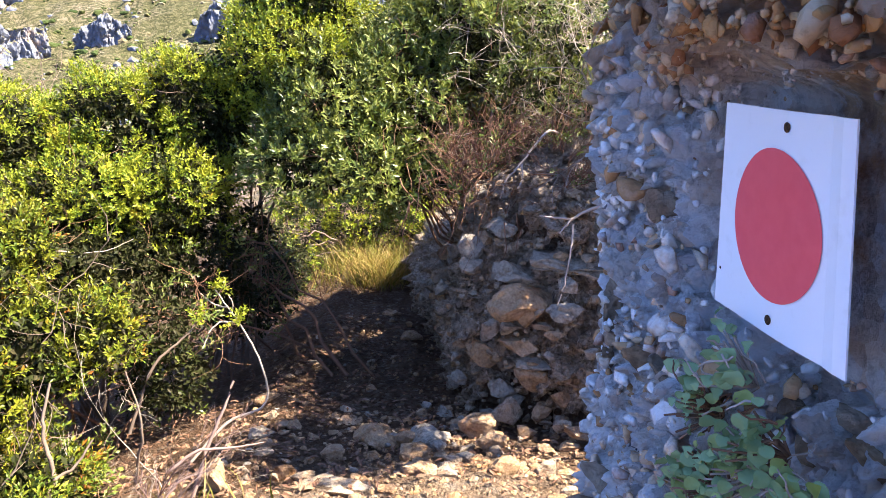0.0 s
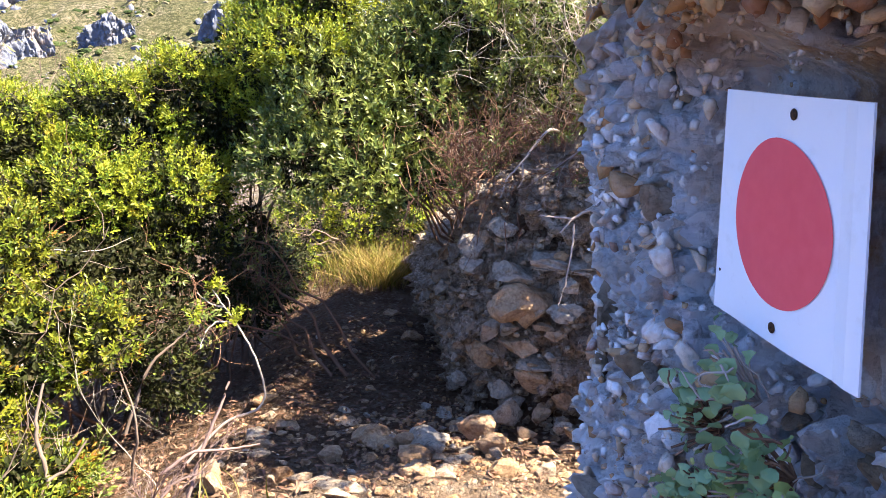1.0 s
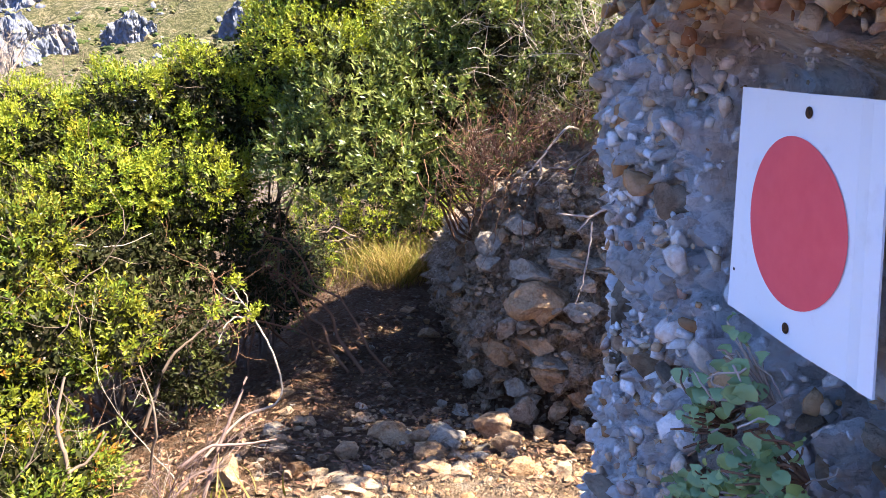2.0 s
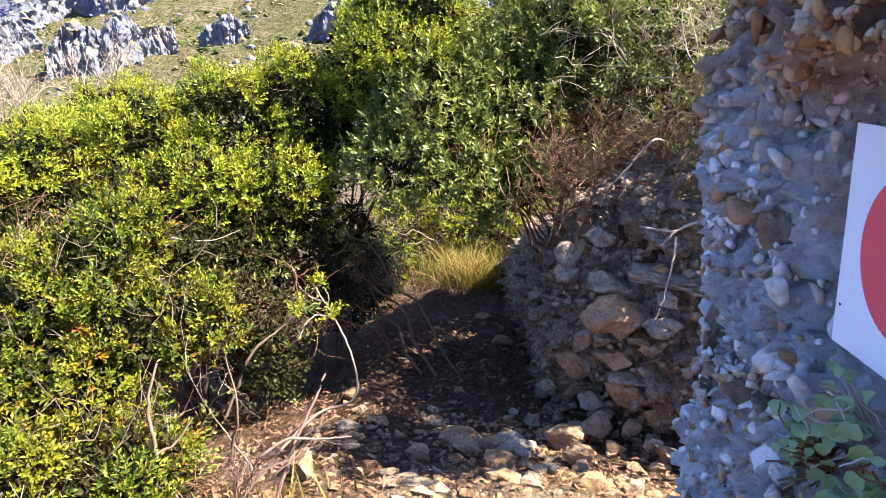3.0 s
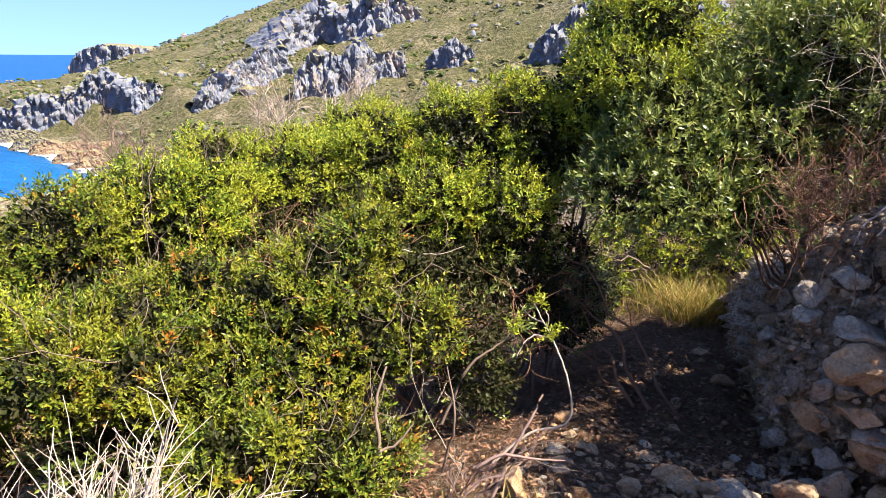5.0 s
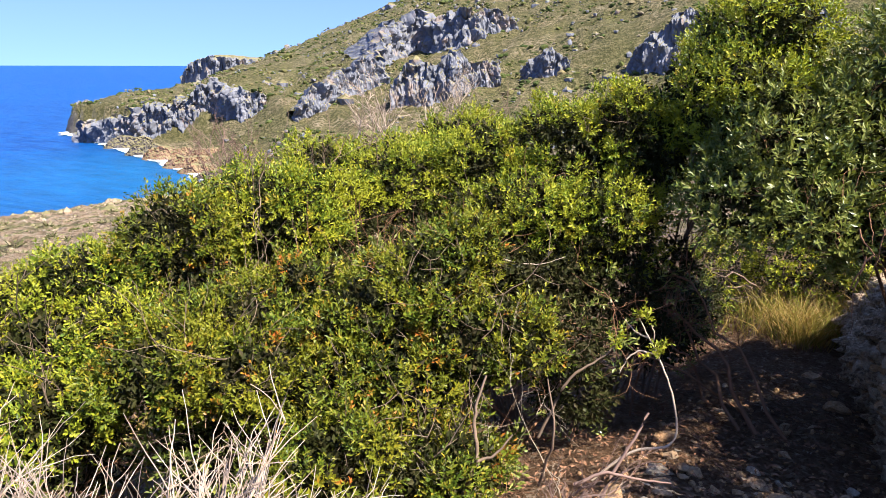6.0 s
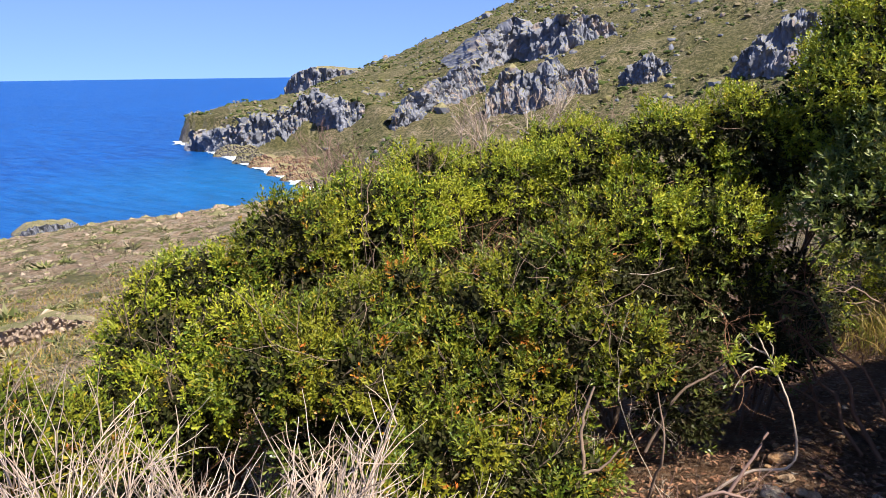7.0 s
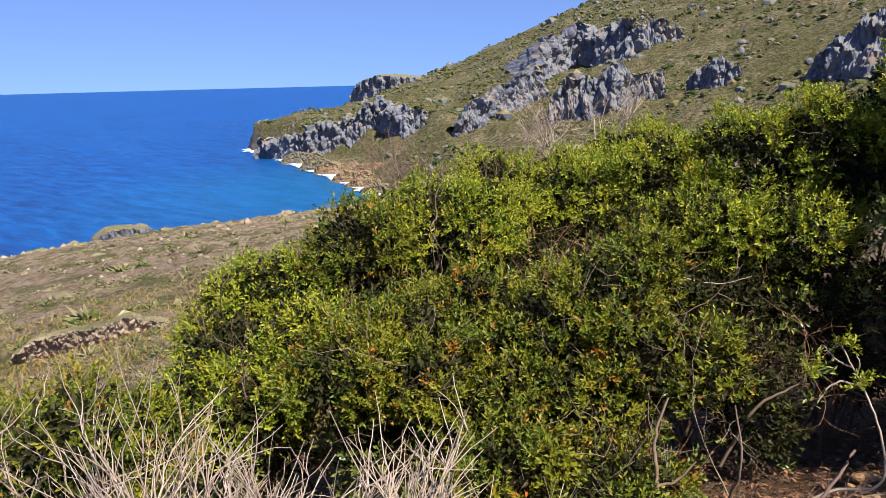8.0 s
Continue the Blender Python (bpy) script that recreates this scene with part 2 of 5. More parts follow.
def ground_material():
    """Bare reddish earth near by, scrub and stony slopes far off."""
    n = Nodes("ground")
    w = n.place()
    near = n.ramp(n.noise(w, 2.6, 10.0, 0.7), [(0.25, (0.08, 0.04, 0.022)), (0.5, (0.165, 0.09, 0.05)), (0.75, (0.26, 0.165, 0.1))])
    litter = n.ramp(n.voronoi(w, 38.0, out="Color"), [(0.2, (0.1, 0.05, 0.026)), (0.6, (0.22, 0.14, 0.085)), (0.9, (0.34, 0.26, 0.19))])
    near = n.mix(n.ramp(n.noise(w, 14.0, 5.0), [(0.42, (0, 0, 0)), (0.6, (0.85, 0.85, 0.85))]), near, litter)
    reach = n.add("VectorMath")
    reach.operation = "LENGTH"
    n.link(w, reach.inputs[0])
    # Earth made paler here to look sunlit and bounce light onto the boulder.
    pale_near = n.ramp(n.math("SUBTRACT", n.math("MULTIPLY", n.math("ADD", reach.outputs["Value"], n.noise(w, 2.0, 4.0)), 0.1), 0.05), [(0.2, (1, 1, 1)), (0.35, (0, 0, 0))])
    across = n.add("SeparateXYZ")
    n.link(w, across.inputs[0])
    open_side = n.ramp(n.math("ADD", n.math("MULTIPLY", across.outputs[0], 0.25), n.math("ADD", n.math("MULTIPLY", n.noise(w, 3.0, 4.0), 0.1), 0.45)), [(0.25, (0, 0, 0)), (0.36, (1, 1, 1))])
    near = n.mix(n.math("MULTIPLY", pale_near, open_side), near, n.ramp(n.noise(w, 9.0, 9.0, 0.7), [(0.3, (0.2, 0.125, 0.075)), (0.5, (0.37, 0.255, 0.16)), (0.7, (0.5, 0.39, 0.28))]))
    green = n.ramp(n.noise(w, 0.35, 8.0, 0.7), [(0.25, (0.073, 0.066, 0.026)), (0.5, (0.139, 0.122, 0.053)), (0.75, (0.218, 0.175, 0.099))])
    stony = n.ramp(n.noise(w, 0.5, 9.0, 0.75), [(0.3, (0.15, 0.108, 0.064)), (0.5, (0.27, 0.205, 0.13)), (0.7, (0.40, 0.335, 0.255))])
    dist = n.add("VectorMath")
    dist.operation = "LENGTH"
    n.link(w, dist.inputs[0])
    shelf = n.ramp(n.math("DIVIDE", dist.outputs["Value"], 400.0), [(0.28, (0.13, 0.13, 0.13)), (0.36, (0, 0, 0))])
    far = n.mix(n.ramp(n.math("ADD", n.noise(w, 0.06, 8.0, 0.7), shelf), [(0.46, (0, 0, 0)), (0.68, (1, 1, 1))]), green, stony)
    tufts = n.ramp(n.noise(w, 0.8, 7.0, 0.75), [(0.47, (0, 0, 0)), (0.52, (0.9, 0.9, 0.9))])
    tufts = n.math("SUBTRACT", tufts, n.math("MULTIPLY", shelf, 4.5))
    clamp = n.math("MAXIMUM", tufts, 0.0)
    far = n.mix(clamp, far, n.ramp(n.noise(w, 0.2, 4.0), [(0.35, (0.033, 0.036, 0.013)), (0.65, (0.073, 0.069, 0.026))]))
    tan = n.ramp(n.noise(w, 1.3, 9.0, 0.75), [(0.34, (0.11, 0.075, 0.05)), (0.46, (0.36, 0.235, 0.15)), (0.56, (0.52, 0.38, 0.27)), (0.66, (0.68, 0.58, 0.48))])
    meadow = n.ramp(n.noise(w, 0.3, 6.0, 0.7), [(0.5, (0, 0, 0)), (0.57, (0.9, 0.9, 0.9))])
    tan = n.mix(meadow, tan, n.ramp(n.noise(w, 1.5, 6.0), [(0.35, (0.06, 0.075, 0.02)), (0.65, (0.15, 0.16, 0.05))]))
    far = n.mix(n.math("MULTIPLY", shelf, 5.0), far, tan)
    # steep faces towards the sea are bare dark rock
    geo = n.add("NewGeometry")
    sep = n.add("SeparateXYZ")
    n.link(geo.outputs["Normal"], sep.inputs[0])
    cliff = n.ramp(n.noise(w, 0.4, 10.0, 0.75), [(0.3, (0.066, 0.056, 0.05)), (0.6, (0.172, 0.152, 0.132)), (0.8, (0.264, 0.218, 0.178))])
    steep = n.ramp(n.math("ADD", sep.outputs[2], n.math("MULTIPLY", n.math("SUBTRACT", n.noise(w, 0.3, 6.0), 0.5), 0.5)), [(0.5, (1, 1, 1)), (0.72, (0, 0, 0))])
    far = n.mix(steep, far, cliff)
    d = n.add("VectorMath")
    d.operation = "LENGTH"
    n.link(w, d.inputs[0])
    away = n.add("MapRange")
    away.inputs["From Min"].default_value, away.inputs["From Max"].default_value = 9.5, 15.0
    n.link(d.outputs["Value"], away.inputs[0])
    col = n.mix(away.outputs[0], near, far)
    fine = n.bump(n.math("ADD", n.noise(w, 28.0, 9.0, 0.7), n.math("MULTIPLY", n.voronoi(w, 40.0), 0.6)), 0.8, 0.03)
    return n.done(col, 0.95, n.bump(n.noise(w, 0.7, 9.0, 0.75), 1.0, 1.6, fine), spec=0.1)


GROUND = ground_material()


def cliff_material(name, stops, rust):
    n = Nodes(name)
    w = n.place()
    m = n.add("Mapping")
    m.inputs["Scale"].default_value = (1.0, 1.0, 0.35)
    n.link(w, m.inputs[0])
    col = n.ramp(n.noise(m.outputs[0], 0.35, 10.0, 0.72), stops)
    col = n.mix(n.ramp(n.noise(w, 0.16, 6.0), [(0.56, (0, 0, 0)), (0.68, (rust, rust, rust))]), col, (0.36, 0.23, 0.13))
    geo = n.add("NewGeometry")
    sep = n.add("SeparateXYZ")
    n.link(geo.outputs["Normal"], sep.inputs[0])
    top = n.ramp(n.math("ADD", sep.outputs[2], n.math("MULTIPLY", n.noise(w, 0.6, 6.0), 0.5)), [(0.92, (0, 0, 0)), (1.05, (1, 1, 1))])
    col = n.mix(top, col, n.ramp(n.noise(w, 0.5, 8.0, 0.7), [(0.35, (0.1, 0.095, 0.04)), (0.65, (0.24, 0.2, 0.11))]))
    return n.done(col, 0.95, n.bump(n.noise(m.outputs[0], 0.6, 8.0, 0.65), 0.6, 0.9), spec=0.1)


CLIFF = cliff_material("cliff_rock", [(0.25, (0.081, 0.086, 0.105)), (0.5, (0.155, 0.158, 0.185)), (0.75, (0.258, 0.255, 0.277))], 0.5)
PALE_ROCK = cliff_material("pale_weathered_rock", [(0.25, (0.160, 0.116, 0.087)), (0.5, (0.330, 0.245, 0.182)), (0.75, (0.500, 0.387, 0.296))], 0.5)
SEA_CLIFF = cliff_material("sea_cliff_rock", [(0.25, (0.048, 0.041, 0.041)), (0.5, (0.095, 0.082, 0.078)), (0.75, (0.177, 0.15, 0.136))], 0.5)
RED_ROCK = cliff_material("red_shore_rock", [(0.25, (0.109, 0.054, 0.034)), (0.5, (0.218, 0.122, 0.082)), (0.75, (0.306, 0.204, 0.15))], 0.9)


def scrub_material():
    n = Nodes("far_scrub")
    w = n.place()
    col = n.ramp(n.island(), [(0.0, (0.034, 0.048, 0.014)), (0.45, (0.068, 0.085, 0.024)), (0.75, (0.116, 0.116, 0.037)), (0.92, (0.163, 0.129, 0.061)), (1.0, (0.204, 0.163, 0.116))])
    return n.done(col, 0.9, n.bump(n.noise(w, 3.0, 6.0, 0.7), 1.0, 0.3), spec=0.1)


SCRUB = scrub_material()
_h = Nodes("dry_herbs")
HERBS = _h.done(_h.mix(_h.ramp(_h.noise(_h.place(), 0.35, 4.0), [(0.4, (0, 0, 0)), (0.6, (0.75, 0.75, 0.75))]), _h.ramp(_h.island(), [(0.0, (0.055, 0.075, 0.020)), (0.4, (0.11, 0.13, 0.04)), (0.7, (0.17, 0.165, 0.06)), (1.0, (0.26, 0.21, 0.12))]), _h.ramp(_h.island(), [(0.0, (0.10, 0.085, 0.055)), (0.5, (0.20, 0.155, 0.105)), (1.0, (0.30, 0.235, 0.175))])), 0.9, spec=0.1)


def sea_material():
    n = Nodes("sea_water")
    w = n.place()
    m = n.add("Mapping")
    m.inputs["Rotation"].default_value = (0, 0, radians(-25))
    m.inputs["Scale"].default_value = (0.5, 1.6, 1.0)
    n.link(w, m.inputs[0])
    wide = n.ramp(n.noise(m.outputs[0], 0.02, 6.0), [(0.35, (0.001, 0.04, 0.176)), (0.6, (0.002, 0.068, 0.272))])
    ripple = n.ramp(n.noise(m.outputs[0], 0.16, 6.0, 0.7), [(0.36, (0.0, 0.022, 0.11)), (0.5, (0.002, 0.06, 0.25)), (0.66, (0.006, 0.11, 0.36))])
    wide = n.mix(0.6, wide, ripple)
    d = n.add("VectorMath")
    d.operation = "DISTANCE"
    d.inputs[1].default_value = (-155.0, 160.0, -30.0)
    n.link(w, d.inputs[0])
    shallow = n.ramp(n.math("DIVIDE", d.outputs["Value"], 200.0), [(0.12, (1, 1, 1)), (0.6, (0, 0, 0))])
    col = n.mix(n.math("MULTIPLY", shallow, 0.4), wide, (0.006, 0.17, 0.28))
    h = n.math("ADD", n.noise(m.outputs[0], 0.22, 8.0, 0.65), n.math("MULTIPLY", n.noise(m.outputs[0], 0.05, 3.0), 1.5))
    return n.done(col, 0.35, n.bump(h, 1.0, 2.0), spec=0.22)


SEA = sea_material()
_f = Nodes("sea_foam")
FOAM = _f.done(_f.ramp(_f.noise(_f.place(), 0.8, 6.0), [(0.35, (0.45, 0.55, 0.6)), (0.6, (0.8, 0.84, 0.86))]), 0.7)
_w = Nodes("white_enamel")
_p = _w.place()
WHITE = _w.done(_w.mix(_w.ramp(_w.noise(_p, 60.0, 6.0), [(0.6, (0, 0, 0)), (0.75, (0.35, 0.35, 0.35))]), (0.88, 0.88, 0.88), (0.7, 0.68, 0.64)), 0.5, _w.bump(_w.noise(_p, 220.0, 3.0), 0.06, 0.001))
_r = Nodes("red_paint")
RED = _r.done(_r.ramp(_r.noise(_r.place(), 90.0, 6.0), [(0.3, (0.86, 0.1, 0.12)), (0.7, (0.9, 0.12, 0.14))]), 0.5)
_s = Nodes("rusty_screw")
RUST = _s.done(_s.ramp(_s.noise(_s.place(), 700.0, 4.0), [(0.35, (0.02, 0.014, 0.01)), (0.7, (0.14, 0.06, 0.02))]), 0.8, metal=0.3)


# -- mesh helpers --
def mesh_from(name, verts, faces, mat, smooth=False):
    """A mesh from an array of places and an array of faces, all of three or all of four corners."""
    verts, faces = np.asarray(verts, np.float32), np.asarray(faces, np.int32)
    me = bpy.data.meshes.new(name)
    k = faces.shape[1]
    me.vertices.add(len(verts))
    me.vertices.foreach_set("co", verts.ravel())
    me.loops.add(faces.size)
    me.loops.foreach_set("vertex_index", faces.ravel())
    me.polygons.add(len(faces))
    me.polygons.foreach_set("loop_start", np.arange(0, faces.size, k, dtype=np.int32))
    me.polygons.foreach_set("use_smooth", np.full(len(faces), smooth, bool))
    me.update(calc_edges=True)
    me.materials.append(mat)
    return me


def part(name, bm, mat, parent, label=""):
    me = bpy.data.meshes.new(name)
    bm.to_mesh(me)
    bm.free()
    me.materials.append(mat)
    ob = new(name, me)
    ob.parent = parent
    return tagged(ob, label)


def part_mesh(name, me, parent, label=""):
    ob = new(name, me)
    ob.parent = parent
    return tagged(ob, label)


def empty(name, place, label, category, group="", kind=""):
    ob = new(name)
    ob.location = place
    ob.empty_display_size = 0.1
    return tagged(ob, label, category, group, kind)


def unit_ball(level):
    bm = bmesh.new()
    bmesh.ops.create_icosphere(bm, subdivisions=level, radius=1.0)
    v = np.array([x.co[:] for x in bm.verts])
    f = np.array([[x.index for x in y.verts] for y in bm.faces])
    bm.free()
    return v, f


def noise3(p, scale, seed=0.0, octaves=3):
    """Fractal noise at an array of places, about -1 to 1."""
    return np.array([noise.fractal(Vector((x * scale + seed, y * scale - seed, z * scale + 2 * seed)), 1.0, 2.0, octaves) for x, y, z in np.asarray(p)])


BALL2, BALL3, BALL1 = unit_ball(2), unit_ball(3), unit_ball(1)


def stone_mesh(name, seed, mat, ball=BALL2, flat=0.7, rough=0.35):
    """A broken stone: a ball cut by random planes and roughened."""
    rng = np.random.default_rng(seed)
    v, f = ball
    v = v.copy()
    for _ in range(13):
        n = rng.normal(size=3)
        n /= np.linalg.norm(n)
        d = rng.uniform(0.42, 0.8)
        over = np.maximum(v @ n - d, 0)
        v -= over[:, None] * n
    v *= 1.25 + rough * 0.5 * noise3(v, 1.6, seed * 3.1, 4)[:, None]
    v *= [1.0, rng.uniform(0.65, 0.95), flat]
    return mesh_from(name, v, f, mat, smooth=False)


def tubes(name, lines, mat, sides=4):
    """One mesh of tapered round sticks. A line is its places (n x 3) and its two end radii."""
    verts, faces, base = [], [], 0
    ring = np.linspace(0, 2 * np.pi, sides, endpoint=False)
    for pts, r0, r1 in lines:
        pts = np.asarray(pts, float)
        k = len(pts)
        d = np.gradient(pts, axis=0)
        d /= np.linalg.norm(d, axis=1, keepdims=True) + 1e-9
        up = np.where(np.abs(d[:, 2:3]) > 0.9, [[1.0, 0, 0]], [[0, 0, 1.0]])
        a = np.cross(d, up)
        a /= np.linalg.norm(a, axis=1, keepdims=True) + 1e-9
        b = np.cross(d, a)
        r = np.linspace(r0, r1, k)[:, None, None]
        v = pts[:, None] + r * (np.cos(ring)[None, :, None] * a[:, None] + np.sin(ring)[None, :, None] * b[:, None])
        verts.append(v.reshape(-1, 3))
        i = np.arange(k - 1)[:, None] * sides
        j = np.arange(sides)[None]
        q = np.stack([i + j, i + (j + 1) % sides, i + sides + (j + 1) % sides, i + sides + j], -1).reshape(-1, 4)
        faces.append(q + base)
        base += k * sides
    return mesh_from(name, np.concatenate(verts), np.concatenate(faces), mat, smooth=True)


def wander(rng, start, way, length, steps, bend=0.25, lift=0.0):
    """A crooked line of places from a start in a direction."""
    p, d, out = np.array(start, float), np.array(way, float), []
    d /= np.linalg.norm(d) + 1e-9
    for _ in range(steps + 1):
        out.append(p.copy())
        d = d + rng.normal(size=3) * bend + [0, 0, lift]
        d /= np.linalg.norm(d)
        p = p + d * length / steps
    return np.array(out)


def branching(rng, start, way, length, radius, depth, spread=0.6, bend=0.2, kids=3, lift=0.03, out=None):
    """The lines of a branch and its side branches."""
    out = [] if out is None else out
    line = wander(rng, start, way, length, 6 if depth else 4, bend, lift)
    out.append((line, radius, radius * 0.45))
    if depth:
        for _ in range(kids):
            i = rng.integers(2, len(line))
            d = line[i] - line[i - 1]
            d = d / np.linalg.norm(d) + rng.normal(size=3) * spread
            branching(rng, line[i], d, length * rng.uniform(0.4, 0.7), radius * 0.55, depth - 1, spread, bend, kids, lift, out)
    return out


def leaf_cloud(name, centres, ways, rng, mat, leaves=9, length=0.036, width=0.0125, stem=0.075, droop=0.0):
    """Shoots with narrow folded leaves set round them, closing towards the tip; one mesh."""
    centres, ways = np.asarray(centres), np.asarray(ways)
    n = len(centres)
    ways = ways / (np.linalg.norm(ways, axis=1, keepdims=True) + 1e-9)
    t = np.linspace(0.1, 1.0, leaves)[None, :]
    base = centres[:, None] + ways[:, None] * (t * stem * rng.uniform(0.7, 1.3, (n, 1)))[..., None]
    u = np.cross(ways, rng.normal(size=(n, 3)))
    u /= np.linalg.norm(u, axis=1, keepdims=True) + 1e-9
    v = np.cross(ways, u)
    g = np.arange(leaves)[None, :] * 2.4 + rng.normal(size=(n, leaves)) * 0.35
    side = np.cos(g)[..., None] * u[:, None] + np.sin(g)[..., None] * v[:, None]
    open_out = (1.25 - 0.8 * t)[..., None] * rng.uniform(0.7, 1.3, (n, leaves, 1))
    d = side * open_out + ways[:, None] * 0.75 + rng.normal(size=(n, leaves, 3)) * 0.15 + [0, 0, -droop]
    d /= np.linalg.norm(d, axis=-1, keepdims=True)
    across = np.cross(d, ways[:, None] + rng.normal(size=(n, leaves, 3)) * 0.3)
    across /= np.linalg.norm(across, axis=-1, keepdims=True) + 1e-9
    fold = np.cross(across, d)
    ln = length * rng.uniform(0.65, 1.2, (n, leaves, 1)) * (1.1 - 0.35 * t[..., None])
    wd = width * rng.uniform(0.75, 1.2, (n, leaves, 1))
    v = np.stack([base, base + d * ln * 0.55 + across * wd * 0.5 + fold * wd * 0.15, base + d * ln, base + d * ln * 0.55 - across * wd * 0.5 + fold * wd * 0.15], 2)
    i = np.arange(n * leaves)[:, None] * 4
    f = np.concatenate([i + [[0, 1, 2]], i + [[0, 2, 3]]], 1).reshape(-1, 3)
    return mesh_from(name, v.reshape(-1, 3), f, mat)


def ball_spread(n):
    """Even places over a unit ball."""
    k = np.arange(n) + 0.5
    z = 1 - 2 * k / n
    a = k * 2.39996
    r = np.sqrt(1 - z * z)
    return np.stack([r * np.cos(a), r * np.sin(a), z], -1)


def shrub(name, clumps, leaf, label, category="shrub", wood=BARK, seed=1, spray=None, stems=14, gap=0.075, shoots=4, fill=1.0, tuft_r=0.02, bough=0.16, root=None, group="", dead_twigs=0, foot=0.12):
    """A shrub: stems from a root, a crown of tufts of shoots over rounded lobes, with gaps between them and near-black
    leaves inside for shade.
    """
    rng = np.random.default_rng(seed)
    c = np.array(clumps)
    mid = c[:, :3].mean(0)
    if root is None:
        root = np.array([mid[0], mid[1], ground_z(mid[0], mid[1])])
    root = np.array(root, float)
    thing = empty(name, root, label, category, group)
    pts, ways = [], []
    for k, (x, y, z, rh, rv) in enumerate(c):
        size, here = np.array([rh, rh, rv]), np.array([x, y, z])
        area = 4 * np.pi * ((rh * rh) ** 1.6 / 3 + 2 * (rh * rv) ** 1.6 / 3) ** (1 / 1.6)
        # small rounded boughs standing out of the lobe, with dark clefts between them
        knobs = ball_spread(max(7, int(area / (3.3 * bough**2))))
        knobs = knobs + rng.normal(size=knobs.shape) * 0.45 * bough / rh
        knobs /= np.linalg.norm(knobs, axis=1, keepdims=True)
        wide = bough * rng.uniform(0.75, 1.3, len(knobs))
        out = rng.uniform(-0.22, 0.12, len(knobs))
        u = ball_spread(max(10, int(area * 1.5 / gap**2)))
        u = u + rng.normal(size=u.shape) * 0.5 * gap / rh
        u /= np.linalg.norm(u, axis=1, keepdims=True)
        u = u[rng.random(len(u)) < np.where(u[:, 2] < -0.3, 0.4, 1.0)]
        off = np.linalg.norm((u[:, None] - knobs[None]) * size, axis=-1) / wide
        near = off.argmin(1)
        off = off.min(1)
        ok = off < rng.uniform(0.85, 1.02, len(u))
        u, near, off = u[ok], near[ok], np.minimum(off[ok], 1)
        rise = np.sqrt(1 - off**2) * wide[near] * 1.15 - 0.6 * bough
        tuft = u * size * (0.9 + out[near])[:, None] + here + u * rise[:, None]
        way = ((u - knobs[near]) * size / wide[near][:, None]) * 0.8 + u * [0.5, 0.5, 0.35] + [0.08, 0, 0.6]
        way = way + rng.normal(size=way.shape) * 0.15
        way /= np.linalg.norm(way, axis=1, keepdims=True)
        # no growth deep inside a neighbouring lobe
        other = np.delete(c, k, 0)
        if len(other):
            deep = (np.sum(((tuft[:, None] - other[None, :, :3]) / (other[None, :, [3, 3, 4]] * 0.6)) ** 2, -1) < 1).any(1)
            tuft, way = tuft[~deep], way[~deep]
        m = rng.integers(max(2, shoots - 2), shoots + 2, len(tuft))
        pick = np.repeat(np.arange(len(tuft)), m)
        spread = rng.normal(size=(len(pick), 3)) * tuft_r
        pts.append(tuft[pick] + spread - way[pick] * rng.uniform(0.02, 0.08, (len(pick), 1)))
        ways.append(way[pick] + spread * (0.35 / tuft_r) + rng.normal(size=(len(pick), 3)) * 0.1)
    pts, ways = np.concatenate(pts), np.concatenate(ways)
    keep = pts[:, 2] > ground_z(pts[:, 0], pts[:, 1]) + 0.02
    pts, ways = pts[keep] - root, ways[keep]
    part_mesh("crown", leaf_cloud("crown", pts, ways, rng, leaf, **(spray or {})), thing)
    # near-black leaves inside the lobes, coloured to stand for the shade there
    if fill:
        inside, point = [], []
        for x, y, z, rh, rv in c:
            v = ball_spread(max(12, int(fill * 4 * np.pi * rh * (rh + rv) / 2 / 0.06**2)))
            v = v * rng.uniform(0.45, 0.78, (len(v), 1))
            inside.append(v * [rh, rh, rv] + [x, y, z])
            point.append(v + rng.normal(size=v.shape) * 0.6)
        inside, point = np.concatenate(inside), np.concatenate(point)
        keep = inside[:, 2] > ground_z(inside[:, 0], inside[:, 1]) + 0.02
        part_mesh("inner_growth", leaf_cloud("inner_growth", inside[keep] - root, point[keep], rng, SHADE_LEAF, 7, 0.055, 0.024, 0.08), thing, "near-black leaves that stand for the shade inside the crown")
    lines, main = [], []
    for _ in range(stems):
        x, y, z, rh, rv = c[rng.integers(len(c))]
        end = np.array([x, y, z]) + rng.normal(size=3) * [rh, rh, rv] * 0.4 - root
        start = rng.normal(size=3) * [foot, foot, 0.0]
        start[2] = float(ground_z(root[0] + start[0], root[1] + start[1])) - root[2] if foot > 0.3 else 0.0
        t = np.linspace(0, 1, 9)[:, None]
        line = start * (1 - t) + end * t + np.array([0, 0, 0.12]) * np.sin(t * np.pi)
        line[1:-1] += rng.normal(size=(7, 3)) * 0.025
        main.append((line, rng.uniform(0.009, 0.018), 0.004))
        for _ in range(5):
            i = rng.integers(3, 9)
            branching(rng, line[i], line[i] - line[i - 1] + rng.normal(size=3) * 0.08, 0.35 * max(rh, 0.2) / 0.3, 0.004, 1, 0.6, 0.2, 3, 0.03, lines)
    for _ in range(dead_twigs):
        i = rng.integers(len(pts))
        branching(rng, pts[i] * 0.92, ways[i], rng.uniform(0.15, 0.35), 0.003, 1, 0.8, 0.25, 3, 0.0, lines)
    for line in main:
        part_mesh("stem", tubes("stem", [line], wood, 5), thing)
    tagged(part_mesh("twigwork", tubes("twigwork", lines, wood), thing), kind="stuff")
    return thing


